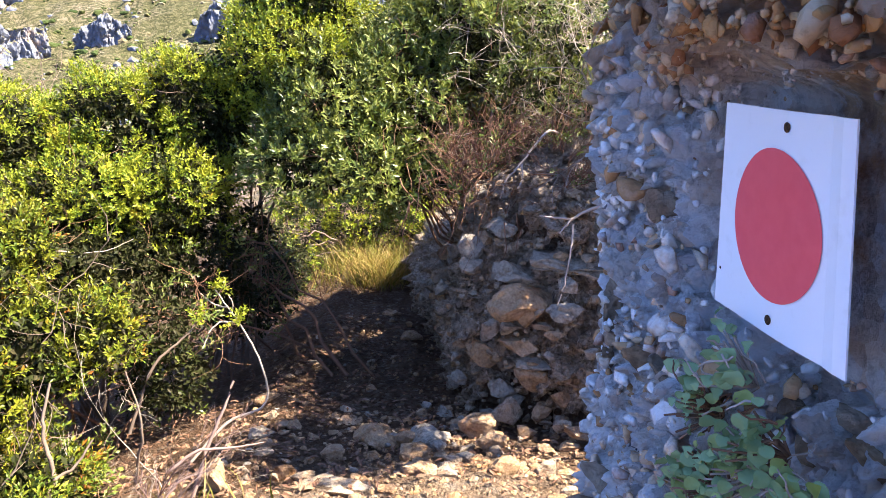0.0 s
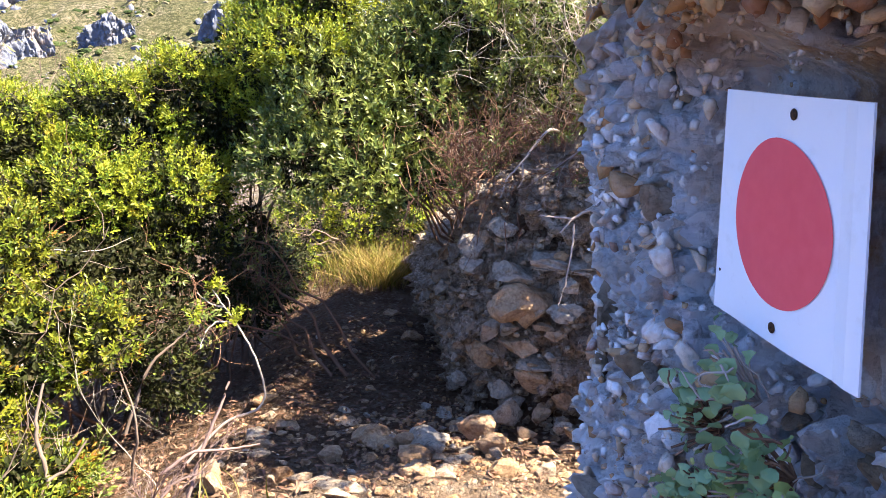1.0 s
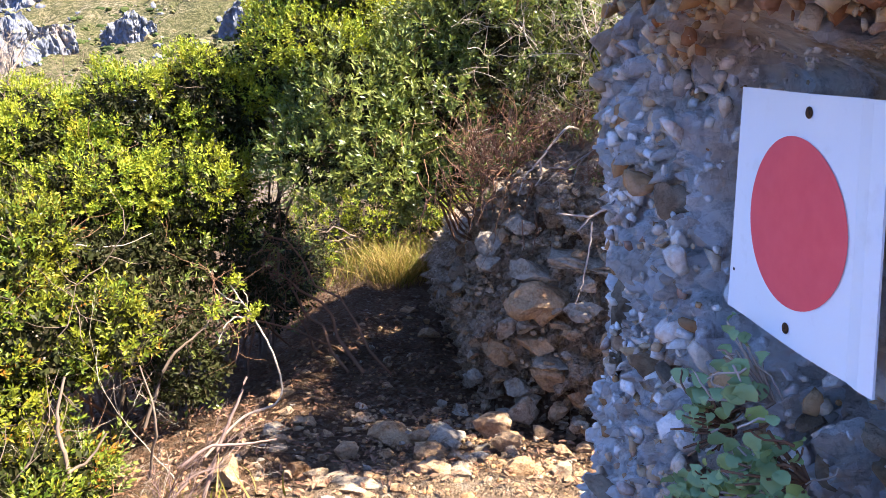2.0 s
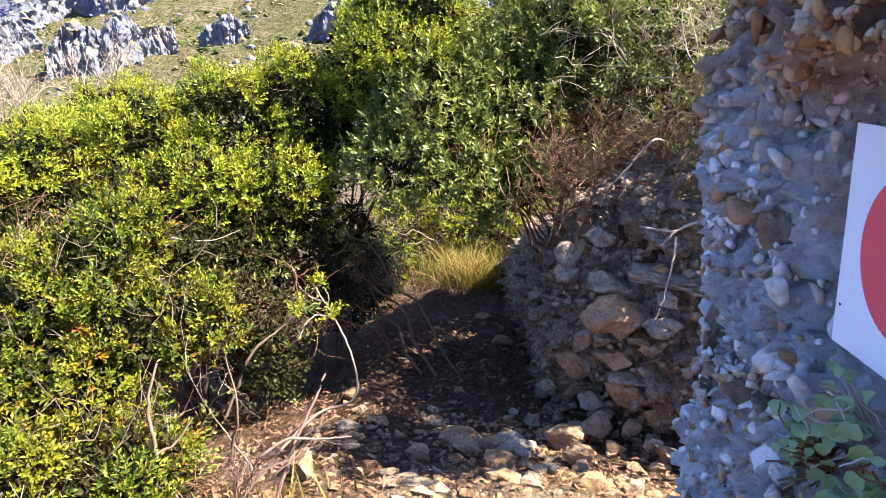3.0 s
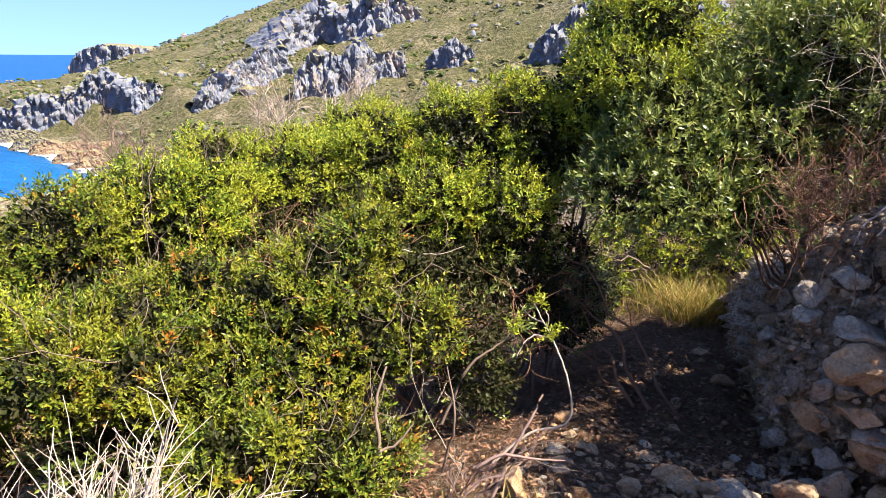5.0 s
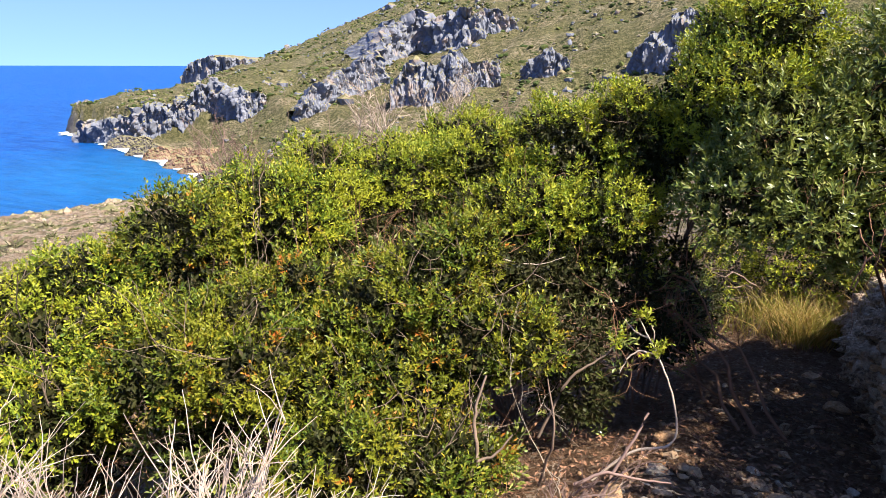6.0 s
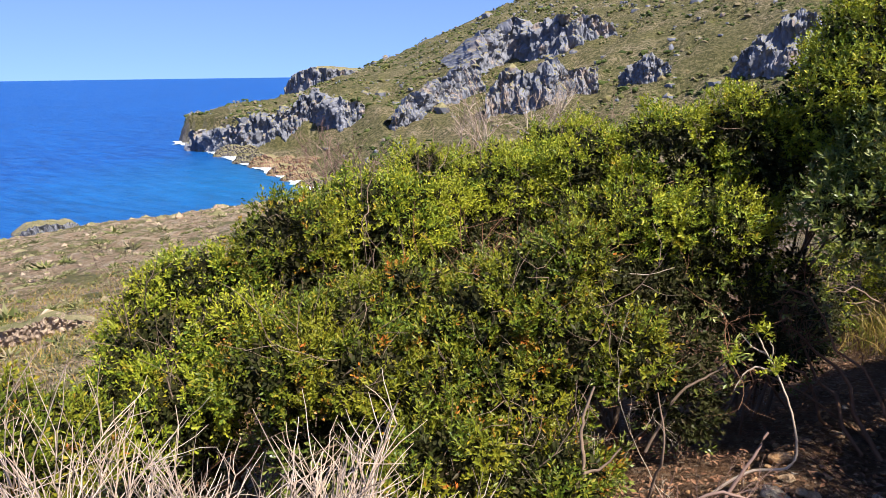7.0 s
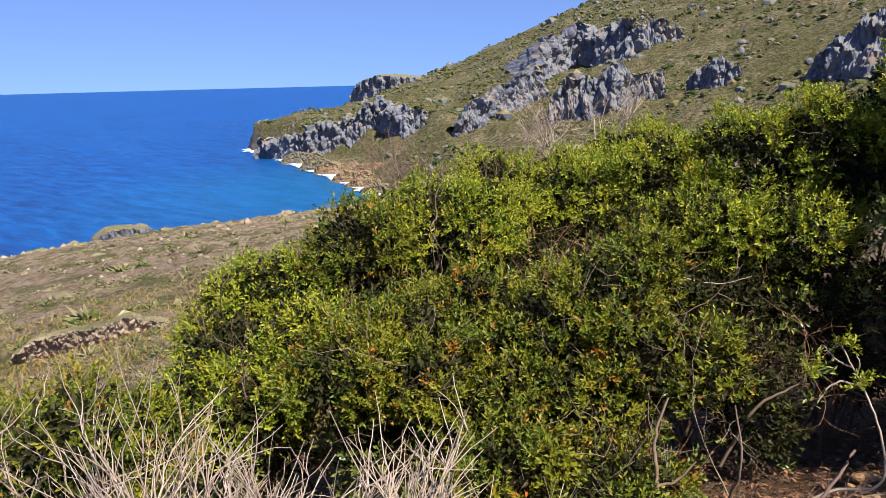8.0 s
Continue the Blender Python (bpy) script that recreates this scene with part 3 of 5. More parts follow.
# -- the lie of the land --
AZ = np.array([-40.0, 0.0, 15.0, 30.0, 43.0, 45.5, 50.0, 55.0, 58.3, 59.6, 66.0, 76.0, 100.0])
Z_14 = np.array([0.2, -0.6, -1.4, -1.8, -2.4, -2.6, -3.0, -3.4, -3.7, -3.8, -4.2, -4.8, -5.0])
LIP_D = np.array([60.0, 60, 60, 70, 90, 101, 120, 122, 121, 120, 118, 112, 105])
LIP_Z = np.array([-2.0, -3, -5, -8, -14, -15.6, -18.6, -19.4, -19.8, -20, -20, -20.5, -21])
FOOT_D = np.array([100.0, 100, 110, 130, 150, 142, 129, 131, 130, 129, 127, 121, 114])
FOOT_Z = np.array([-6.0, -6, -10, -17, -26, -30, -36, -36, -36, -36, -34, -34, -34])
SHORE_D = np.array([150.0, 150, 150, 170, 190, 184, 190, 270, 345, 372, 380, 380, 380])
SHORE_Z = np.array([-4.0, -4, -10, -18, -26, -30, -31.5, -31.5, -31.8, -36, -36, -36, -36])
APRON_D = np.array([190.0, 190, 190, 205, 212, 283, 288, 312, 357, 376, 385, 385, 385])
APRON_Z = np.array([0.0, 0, -7, -14, -20, -15, -25.5, -27, -29, -36.5, -36.5, -36.5, -36.5])
BROW_D = np.array([200.0, 200, 200, 212, 220, 298, 297, 320, 363, 380, 390, 390, 390])
BROW_Z = np.array([2.0, 2, -5, -12, -19, -11.0, -13.2, -15.4, -19.2, -37, -37, -37, -37])
RIDGE_D = np.array([500.0, 500, 550, 600, 560, 517, 440, 410, 380, 400, 420, 420, 420])
RIDGE_Z = np.array([126.0, 126, 112, 70, 12, 4, -10.5, -15.5, -19.4, -38, -38, -38, -38])
SEA_Z = -30.0


def bank_line(y):
    """Where the foot of the right-hand bank runs."""
    return np.interp(y, [2.6, 3.3, 3.75, 4.1, 4.6, 5.6, 7.2, 9.0, 12.0], [1.9, 1.2, 0.47, 0.06, 0.0, -0.08, -0.32, -0.5, -0.3])


def smooth(a, b, x):
    t = np.clip((x - a) / (b - a), 0, 1)
    return t * t * (3 - 2 * t)


def near_z(x, y):
    path = np.interp(y, [-6, 0, 1.6, 2.6, 3.6, 5.4, 7.4, 9.5, 14], [0.3, 0.0, -0.06, -0.26, -0.5, -0.86, -1.18, -1.1, -0.6])
    left = np.clip(-0.9 - x - 0.03 * y, 0, None)
    z = path - 0.34 * left + 0.03 * left**1.3 * smooth(2, 6, y)
    b = x - bank_line(y)
    z = z + smooth(0.12, 0.42, b) * (1.25 + 0.12 * np.clip(b, 0, 4)) * smooth(3.3, 4.0, y) * (1 - 0.75 * smooth(4.8, 6.4, y)) + smooth(0.0, 1.4, x - 0.7) * 0.25 * (1 - smooth(3.0, 3.8, y))
    return z


def ground_z(x, y):
    x, y = np.asarray(x, float), np.asarray(y, float)
    r, a = np.hypot(x, y) + 1e-6, np.degrees(np.arctan2(-x, y))
    a = np.where(a < -130, a + 360, a)
    f = lambda v: np.interp(a, AZ, v)
    d = [np.full_like(r, 14.0), f(LIP_D), f(FOOT_D), f(SHORE_D), f(APRON_D), f(BROW_D), f(RIDGE_D), np.full_like(r, 1000.0)]
    z = [f(Z_14), f(LIP_Z), f(FOOT_Z), f(SHORE_Z), f(APRON_Z), f(BROW_Z), f(RIDGE_Z), f(RIDGE_Z) - 30]
    far = z[0] * np.clip(r / 14, 0, 1)
    for i in range(7):
        t = np.clip((r - d[i]) / np.maximum(d[i + 1] - d[i], 1.0), 0, 1)
        far = np.where(r > d[i], z[i] + (z[i + 1] - z[i]) * (t if i != 5 else t**0.92), far)
    k = smooth(8.5, 14.0, r)
    return near_z(x, y) * (1 - k) + far * k


def on_ground(x, y, sink=0.03):
    return (x, y, float(ground_z(x, y)) - sink)


def build_ground():
    az = np.radians(np.concatenate([np.arange(-180, -42, 6.0), np.arange(-42, 82, 0.38), np.arange(82, 180, 6.0)]))
    rr = np.concatenate([[0.0], np.geomspace(0.25, 1000.0, 300)])
    A, Rr = np.meshgrid(az, rr)
    x, y = -np.sin(A) * Rr, np.cos(A) * Rr
    z = ground_z(x, y)
    p = np.stack([x, y, z], -1).reshape(-1, 3)
    r = Rr.ravel()
    lo = noise3(p, 0.055, 3.0, 5)
    hi = noise3(p, 2.3, 7.0, 4)
    mid = noise3(p, 0.35, 5.0, 4)
    dry = smooth(SEA_Z, SEA_Z + 9, p[:, 2])
    p[:, 2] += lo * 3.0 * dry * smooth(60, 260, r) + mid * (0.1 * smooth(2, 14, r) + 0.5 * smooth(14, 60, r)) * (1 + smooth(150, 300, r)) + hi * 0.055 * (1 - smooth(10, 30, r))
    n, m = len(az), len(rr)
    i = np.arange(m - 1)[:, None] * n
    j = np.arange(n)[None]
    f = np.stack([i + j, i + n + j, i + n + (j + 1) % n, i + (j + 1) % n], -1).reshape(-1, 4)[:, ::-1]
    return tagged(new("ground", mesh_from("ground", p, f, GROUND, True)), "reddish stony earth running into scrub-covered coastal slopes", "ground", kind="structure")


ground = build_ground()


def build_sea():
    bm = bmesh.new()
    bmesh.ops.create_circle(bm, cap_ends=True, segments=96, radius=4950)
    me = bpy.data.meshes.new("water")
    bm.to_mesh(me)
    bm.free()
    me.materials.append(SEA)
    ob = new("water", me)
    ob.location.z = SEA_Z
    tagged(ob, "deep blue rippled sea reaching a flat horizon", "sea", kind="structure")
    # broken surf along the far shore
    rng = np.random.default_rng(5)
    verts, faces = [], []
    for a in np.arange(47.0, 59.2, 0.035):
        t = (SEA_Z - np.interp(a, AZ, SHORE_Z)) / (np.interp(a, AZ, APRON_Z) - np.interp(a, AZ, SHORE_Z))
        d = np.interp(a, AZ, SHORE_D) + (np.interp(a, AZ, APRON_D) - np.interp(a, AZ, SHORE_D)) * np.clip(t, 0, 1)
        d = d - 3.5 + noise.noise(Vector((a * 2.2, 0, 0))) * 3
        w = 2.0 + 5.5 * max(0.0, noise.noise(Vector((a * 3.1, 4, 0))) + 0.15)
        if rng.random() < 0.12:
            continue
        for q in range(7):
            r0 = d + rng.uniform(-w, w) * 1.3
            s = rng.uniform(0.6, 2.0)
            b = math.radians(a + rng.uniform(-0.05, 0.05))
            c = np.array([-math.sin(b) * r0, math.cos(b) * r0, SEA_Z + rng.uniform(0.1, 0.35)])
            k = len(verts)
            ang = np.sort(rng.uniform(0, 6.28, 5))
            for g in ang:
                verts.append(c + [math.cos(g) * s, math.sin(g) * s * 1.6, 0])
            faces += [[k, k + 1, k + 2], [k, k + 2, k + 3], [k, k + 3, k + 4]]
    tagged(new("surf", mesh_from("surf", verts, faces, FOAM)), "white broken surf along the foot of the cliffs", "surf", kind="stuff")


build_sea()


def cells(p, scale, stretch):
    """Rounded lumps parted by narrow clefts: 0 in the cleft, about 1 on a lump."""
    out = np.empty(len(p))
    for i, (x, y, z) in enumerate(p):
        w = 0.35 * noise.noise((x * scale * 0.5, y * scale * 0.5, z * scale * 0.5))
        d, _ = noise.voronoi((x * scale + w, y * scale - w, z * scale * stretch + w))
        out[i] = d[1] - d[0]
    return np.clip(out * 1.5, 0, 1) ** 0.6


def crag(name, az, dist, z0, width, height, seed, label, lean=0.25, turn=0.0, depth=10.0, ragged=0.14, crest=0.0, rock=None):
    """A fluted limestone cliff standing out of the slope: front and top of one rough shell."""
    rng = np.random.default_rng(seed)
    nu, nv = 120, 54
    u = np.linspace(-1, 1, nu)
    v = np.linspace(0, 1, nv)
    U, V = np.meshgrid(u, v)
    front = np.clip(V / 0.7, 0, 1)
    back = np.clip((V - 0.7) / 0.3, 0, 1)
    prof = np.array([noise.fractal(Vector((s * 2.3 + seed, seed * 1.7, 0)), 1.0, 2.0, 5) for s in u])
    top = height * (0.82 + ragged * prof)[None, :] * (1 - 0.75 * np.abs(U) ** 3.5)
    x = U * width / 2
    z = front * top - back * 0.12 * height + back * crest - 0.25 * height * (1 - front)
    y = front * lean * height + back * depth - np.cos(U * 1.4) * depth * 0.35
    p = np.stack([x, y, z], -1).reshape(-1, 3)
    q = p * [1.0, 1.0, 0.4]
    big = noise3(q, 2.2 / height * 1.6, seed * 1.3, 4)
    small = noise3(q, 9.0 / height * 1.6, seed * 2.3, 4)
    f = front.ravel() * (1 - back.ravel() * 0.6)
    block = cells(q, 5.5 / height, 0.6) * 0.16 + cells(q, 14.0 / height, 0.8) * 0.07
    p[:, 1] += (-np.abs(big) * 0.2 - small * 0.05 - block * 0.75) * height * (0.25 + 0.75 * f)
    p[:, 0] += small * 0.05 * height
    p[:, 2] += noise3(p, 4.0 / height, seed, 3) * 0.05 * height * f
    i = np.arange(nv - 1)[:, None] * nu
    j = np.arange(nu - 1)[None]
    faces = np.stack([i + j, i + j + 1, i + nu + j + 1, i + nu + j], -1).reshape(-1, 4)
    ob = new(name, mesh_from(name, p, faces, rock or CLIFF))
    a = math.radians(az)
    ob.matrix_world = pose(-math.sin(a) * dist, math.cos(a) * dist, z0, 0, 0, az + turn)
    return tagged(ob, label, "cliff", "crags on the hillside")


def on_ray(az, elev, lo=150.0, hi=600.0):
    """The first place at which a line of sight in that direction meets the land."""
    d = np.arange(lo, hi, 1.0)
    a = math.radians(az)
    z = ground_z(-math.sin(a) * d, math.cos(a) * d)
    line = 1.65 + d * math.tan(math.radians(elev))
    hit = np.nonzero(z >= line)[0]
    i = hit[0] if len(hit) else len(d) - 1
    return d[i], z[i]


def cliff_band(foot, seed, label, rock=None, lean=0.25, name="cliff"):
    """A fluted cliff running along a slope: its foot as directions seen from the walk, with its height in degrees."""
    a, e, h = np.array(foot).T
    at = np.array([on_ray(x, y) for x, y in zip(a, e)])
    at[:, 0] = np.median(at[:, 0]) + 0.45 * (at[:, 0] - np.median(at[:, 0]))
    at[:, 1] = ground_z(-np.sin(np.radians(a)) * at[:, 0], np.cos(np.radians(a)) * at[:, 0])
    n, nv = int(90 + 14 * np.ptp(a)), 46
    t = np.linspace(0, 1, n)
    k = np.linspace(0, 1, len(a))
    az, dist, z0 = np.radians(np.interp(t, k, a)), np.interp(t, k, at[:, 0]), np.interp(t, k, at[:, 1])
    base = np.stack([-np.sin(az) * dist, np.cos(az) * dist, z0], -1)
    high = np.interp(t, k, h * np.radians(1.0) * at[:, 0])
    scale = high.max()
    high = high * (0.92 + 0.3 * noise3(base / scale, 1.6, seed, 4)) + 0.02 * scale
    run = np.gradient(base[:, :2], axis=0)
    run /= np.linalg.norm(run, axis=1, keepdims=True)
    out = np.stack([run[:, 1], -run[:, 0]], -1)
    out *= np.sign((out * -base[:, :2]).sum(1))[:, None]
    for _ in range(12):
        out[1:-1] = (out[:-2] + out[1:-1] + out[2:]) / 3
    out = np.concatenate([out, np.zeros((n, 1))], 1)
    v = np.linspace(0, 1, nv)[:, None]
    front, back = np.clip(v / 0.7, 0, 1), np.clip((v - 0.7) / 0.3, 0, 1)
    p = base[None] - out[None] * ((front * lean + back * 1.1) * high)[..., None]
    p[..., 2] += -0.3 * scale * (1 - front) + front * high - back * 0.7 * high
    p = p.reshape(-1, 3)
    f = (front * (1 - back * 0.6) * np.ones((1, n))).ravel()
    q = p * [1.0, 1.0, 0.62]
    push = -0.1 + np.abs(noise3(q, 2.4 / scale, seed, 4)) * 0.42 + noise3(q, 8.0 / scale, seed * 2.3, 4) * 0.09 + cells(q, 6.0 / scale, 0.7) * 0.14 + cells(q, 15.0 / scale, 0.8) * 0.06
    p += np.tile(out, (nv, 1)) * (push * scale * (0.3 + 0.7 * f))[:, None]
    p[:, 2] += noise3(p, 5.0 / scale, seed, 4) * 0.07 * scale * f
    i = np.arange(nv - 1)[:, None] * n
    j = np.arange(n - 1)[None]
    faces = np.stack([i + j, i + j + 1, i + n + j + 1, i + n + j], -1).reshape(-1, 4)
    ob = new(name, mesh_from(name, p, faces, rock or CLIFF))
    return tagged(ob, label, "cliff", "crags on the hillside")


GREY_CRAG = "weathered blue-grey limestone cliff with rusty streaks on the slope"
cliff_band([(43.4, -5.06, 0.89), (41.2, -4.08, 2.23), (39.0, -2.73, 2.58), (37.2, -1.7, 2.67), (36.1, -0.99, 1.34)], 11, GREY_CRAG)
cliff_band([(37.0, -1.49, 1.78), (35.5, -0.02, 3.34), (34.0, 1.08, 2.76), (32.3, 0.65, 3.34), (30.0, 0.86, 3.38), (28.1, 1.73, 2.0), (26.3, 2.58, 0.67)], 18, GREY_CRAG)
cliff_band([(36.0, -3.72, 1.78), (34.8, -3.47, 3.65), (32.9, -3.31, 3.78), (30.9, -3.06, 3.56), (29.5, -2.05, 2.58), (27.5, -1.23, 1.69)], 25, GREY_CRAG)
cliff_band([(26.0, -0.74, 0.67), (24.1, -1.17, 2.58), (22.3, -0.77, 0.89)], 32, GREY_CRAG)
cliff_band([(18.0, -0.1, 1.11), (16.6, -0.5, 3.38), (14.2, -0.75, 4.1), (12.5, -0.38, 3.83), (11.1, 0.2, 1.78)], 39, GREY_CRAG)
crag("cliff", 7.0, *on_ray(7.0, 2.0), 22, 13, 81, GREY_CRAG, 0.25, -20, 10)
# the sea cliffs of the headland and the bluff at its far end
cliff_band([(58.5, -5.08, 1.96), (56.6, -4.91, 1.87), (54.1, -5.17, 2.32), (51.6, -5.16, 2.4), (49.1, -4.9, 2.4), (47.1, -5.2, 2.67), (45.3, -4.29, 0.67)], 46, "dark blue-grey sea cliff along the headland", lean=0.12)
for k, (a, d, z, w, h) in enumerate([(51.4, 232, -31.5, 16, 4.5), (50.6, 220, -31.8, 14, 3.6), (52.6, 254, -31, 18, 5.0), (50.0, 245, -30, 14, 4.0)]):
    crag("shore_rock", a, d, z, w, h + 1.5, 131 + k * 9, "reddish broken rock at the water's edge", 0.9, -10, 8, rock=RED_ROCK)
for k, (a, d, w, h) in enumerate([(56.6, 318, 20, 5.5), (55.2, 293, 20, 6.0), (53.9, 268, 18, 5.0), (49.6, 207, 12, 3.4)]):
    crag("shore_rock", a, d, -31.8, w, h + 1.5, 151 + k * 9, "dark broken rock at the water's edge", 0.9, -10, 8, rock=SEA_CLIFF)
crag("cliff", 47.9, 500.0, -12.5, 58, 20, 171, "flat-topped bluff at the end of the headland", 0.12, -12, 60, 0.06, 3.5)


crag("outcrop", 70.6, 24.6, float(ground_z(-23.2, 8.2)) - 0.25, 5.5, 1.0, 191, "low weathered rock ledge with a dark hollow under it", -0.35, -6, 0.9, 0.3, rock=PALE_ROCK)
crag("outcrop", 68.3, 113.0, -20.6, 9.0, 3.2, 187, "small rocky outcrop at the brink of the terrace", 0.05, 5, 6)


def scatter_blobs(name, places, sizes, mat, label, category, squash=0.6, seed=3, ball=BALL1, jitter=0.16, soft=False):
    rng = np.random.default_rng(seed)
    v, f = ball
    n = len(places)
    jig = 1 + rng.normal(size=(n, len(v), 1)) * jitter
    p = v[None] * jig * np.asarray(sizes)[:, None, None] * [1, 1, squash] * rng.uniform(0.7, 1.3, (n, 1, 3)) + np.asarray(places)[:, None]
    ff = f[None] + (np.arange(n) * len(v))[:, None, None]
    return tagged(new(name, mesh_from(name, p.reshape(-1, 3), ff.reshape(-1, 3), mat, soft)), label, category, kind="stuff")


def cushions(name, places, sizes, mat, label, blades, seed):
    """Low cushions of herbs: many short pointed blades fanning out of one spot."""
    rng = np.random.default_rng(seed)
    places, n = np.asarray(places), len(places)
    u = rng.normal(size=(n, blades, 3))
    u[..., 2] = np.abs(u[..., 2]) * 0.8
    u /= np.linalg.norm(u, axis=-1, keepdims=True)
    size = np.asarray(sizes)[:, None, None]
    foot = places[:, None] + u * size * rng.uniform(0.1, 0.6, (n, blades, 1)) * [1, 1, 0.5]
    tip = places[:, None] + u * size * rng.uniform(0.7, 1.3, (n, blades, 1)) * [1, 1, 0.75]
    side = np.cross(u, rng.normal(size=u.shape))
    side *= size * 0.14 / (np.linalg.norm(side, axis=-1, keepdims=True) + 1e-9)
    v = np.stack([foot - side, foot + side, tip], 2).reshape(-1, 3)
    return tagged(new(name, mesh_from(name, v, np.arange(len(v)).reshape(-1, 3), mat)), label, "scrub", kind="stuff")


def far_scrub():
    rng = np.random.default_rng(12)
    n = 27000
    a, d = rng.uniform(5, 60, n), np.sqrt(rng.uniform(130.0**2, 600.0**2, n))
    x, y = -np.sin(np.radians(a)) * d, np.cos(np.radians(a)) * d
    z = ground_z(x, y)
    keep = (z > SEA_Z + 5) & (noise3(np.stack([x, y, 0 * x], -1), 0.03, 2.0, 3) > -0.22)
    p = np.stack([x, y, z + noise3(np.stack([x, y, z], -1), 0.055, 3.0, 5) * 3.0 * smooth(60, 260, d)], -1)[keep]
    s = np.exp(rng.normal(-0.62, 0.45, len(p)))
    scatter_blobs("hillside_scrub", p, s, SCRUB, "low olive-green scrub dotting the far hillside", "scrub")
    pick = rng.random(len(p)) < 0.13
    stones_at = p[pick] + rng.normal(size=(pick.sum(), 3)) * [1.2, 1.2, 0.1]
    scatter_blobs("hillside_rocks", stones_at, np.exp(rng.normal(-0.55, 0.55, len(stones_at))), CLIFF, "scattered grey limestone blocks on the hillside", "rocks", 0.9, 8)
    n = 6000
    a, d = rng.uniform(38, 84, n), np.sqrt(rng.uniform(16.0**2, 120.0**2, n))
    x, y = -np.sin(np.radians(a)) * d, np.cos(np.radians(a)) * d
    z = ground_z(x, y)
    keep = (z > -21.5) & (noise3(np.stack([x, y, 0 * x], -1), 0.07, 9.0, 3) > -0.1)
    p = np.stack([x, y, z], -1)[keep]
    cushions("terrace_scrub", p, np.exp(rng.normal(-1.7, 0.5, len(p))), HERBS, "low cushions of dry scrub on the coastal terrace", 34, 4)
    n = 3200
    a, d = rng.uniform(52, 84, n), rng.uniform(12.0, 42.0, n)
    x, y = -np.sin(np.radians(a)) * d, np.cos(np.radians(a)) * d
    p = np.stack([x, y, ground_z(x, y)], -1)
    p = p[noise3(p, 0.16, 6.0, 3) > -0.15]
    cushions("near_scrub", p, np.exp(rng.normal(-2.2, 0.45, len(p))), HERBS, "small cushions of dry scrub and herbs on the slope", 30, 14)
    n = 1900
    a, d = rng.uniform(40, 84, n), np.sqrt(rng.uniform(25.0**2, 121.0**2, n))
    lip = rng.random(n) < 0.45
    d = np.where(lip, np.interp(a, AZ, LIP_D) - np.abs(rng.normal(0, 3.0, n)), d)
    x, y = -np.sin(np.radians(a)) * d, np.cos(np.radians(a)) * d
    p = np.stack([x, y, ground_z(x, y) - 0.05], -1)
    scatter_blobs("terrace_rocks", p, np.exp(rng.normal(-1.75, 0.55, n)) * np.where(lip, 1.4, 1.0), PALE_ROCK, "pale weathered rocks along the edge of the terrace", "rocks", 0.8, 6)


far_scrub()


# -- the right-hand bank: earth, stones, slab --
def bank_surface(Y, Hh):
    """Places on the bank, by the way along it and the share of its height, and the way into it."""
    X = bank_line(Y)
    dy = 0.01
    tx, ty = (bank_line(Y + dy) - bank_line(Y - dy)), np.full_like(Y, 2 * dy)
    ln = np.hypot(tx, ty)
    nx, ny = ty / ln, -tx / ln
    over = np.clip((Hh - 0.75) / 0.25, 0, 1)
    rise = np.clip(Hh / 0.75, 0, 1)
    foot = near_z(X, Y) - 0.25
    brow = 0.72 + 0.08 * np.sin(Y * 2.0) - 0.35 * (1 - smooth(3.2, 3.7, Y)) - 0.06 * (Y - 4) * (Y > 4) - 0.9 * smooth(5.0, 6.6, Y)
    Z = foot + rise * (brow - foot)
    inset = rise * 0.2 + over * 0.7 + 0.07 * np.sin(rise * 9)
    return np.stack([X + nx * inset, Y + ny * inset * 0.6, Z + over * 0.25], -1), np.stack([nx, ny, 0 * nx], -1)


def build_bank():
    ys = np.concatenate([np.linspace(3.15, 4.7, 110), np.linspace(4.73, 9.0, 80)])
    hs = np.linspace(0, 1, 80)
    Y, Hh = np.meshgrid(ys, hs)
    p, n = bank_surface(Y, Hh)
    p, n = p.reshape(-1, 3), n.reshape(-1, 3)
    bumps = noise3(p, 3.0, 4.0, 4) * 0.1 + np.abs(noise3(p, 7.0, 1.0, 4)) * 0.16 + noise3(p, 18.0, 2.0, 4) * 0.06 + cells(p, 11.0, 0.8) * 0.06 - 0.1
    p -= n * bumps[:, None]
    p[:, 2] += noise3(p, 5.0, 9.0, 3) * 0.05
    w, h = len(ys), len(hs)
    i = np.arange(h - 1)[:, None] * w
    j = np.arange(w - 1)[None]
    f = np.stack([i + j, i + w + j, i + w + j + 1, i + j + 1], -1).reshape(-1, 4)
    return tagged(new("earth_bank", mesh_from("earth_bank", p, f, BANK_EARTH, True)), "eroded brown earth bank with stones set in it", "bank", kind="structure")


bank = build_bank()

# -- the near rock with the waymark --
def rock_outline(s):
    """Plan of the near boulder, by the share of the way round its seen side; below 0 and past 1 it closes behind."""
    px = [1.6, 1.1, 0.40, 0.29, 0.235, 0.2, 0.172, 0.158, 0.165, 0.24, 0.45, 0.9, 1.5, 1.9, 1.6]
    py = [-0.6, -0.7, -0.2, 0.1, 0.27, 0.42, 0.55, 0.64, 0.70, 0.80, 0.92, 1.05, 0.9, 0.2, -0.6]
    t = np.array([-0.2, 0, 0.12, 0.25, 0.36, 0.48, 0.6, 0.68, 0.73, 0.79, 0.86, 0.93, 1.0, 1.1, 1.2])
    return np.interp(s, t, px), np.interp(s, t, py)


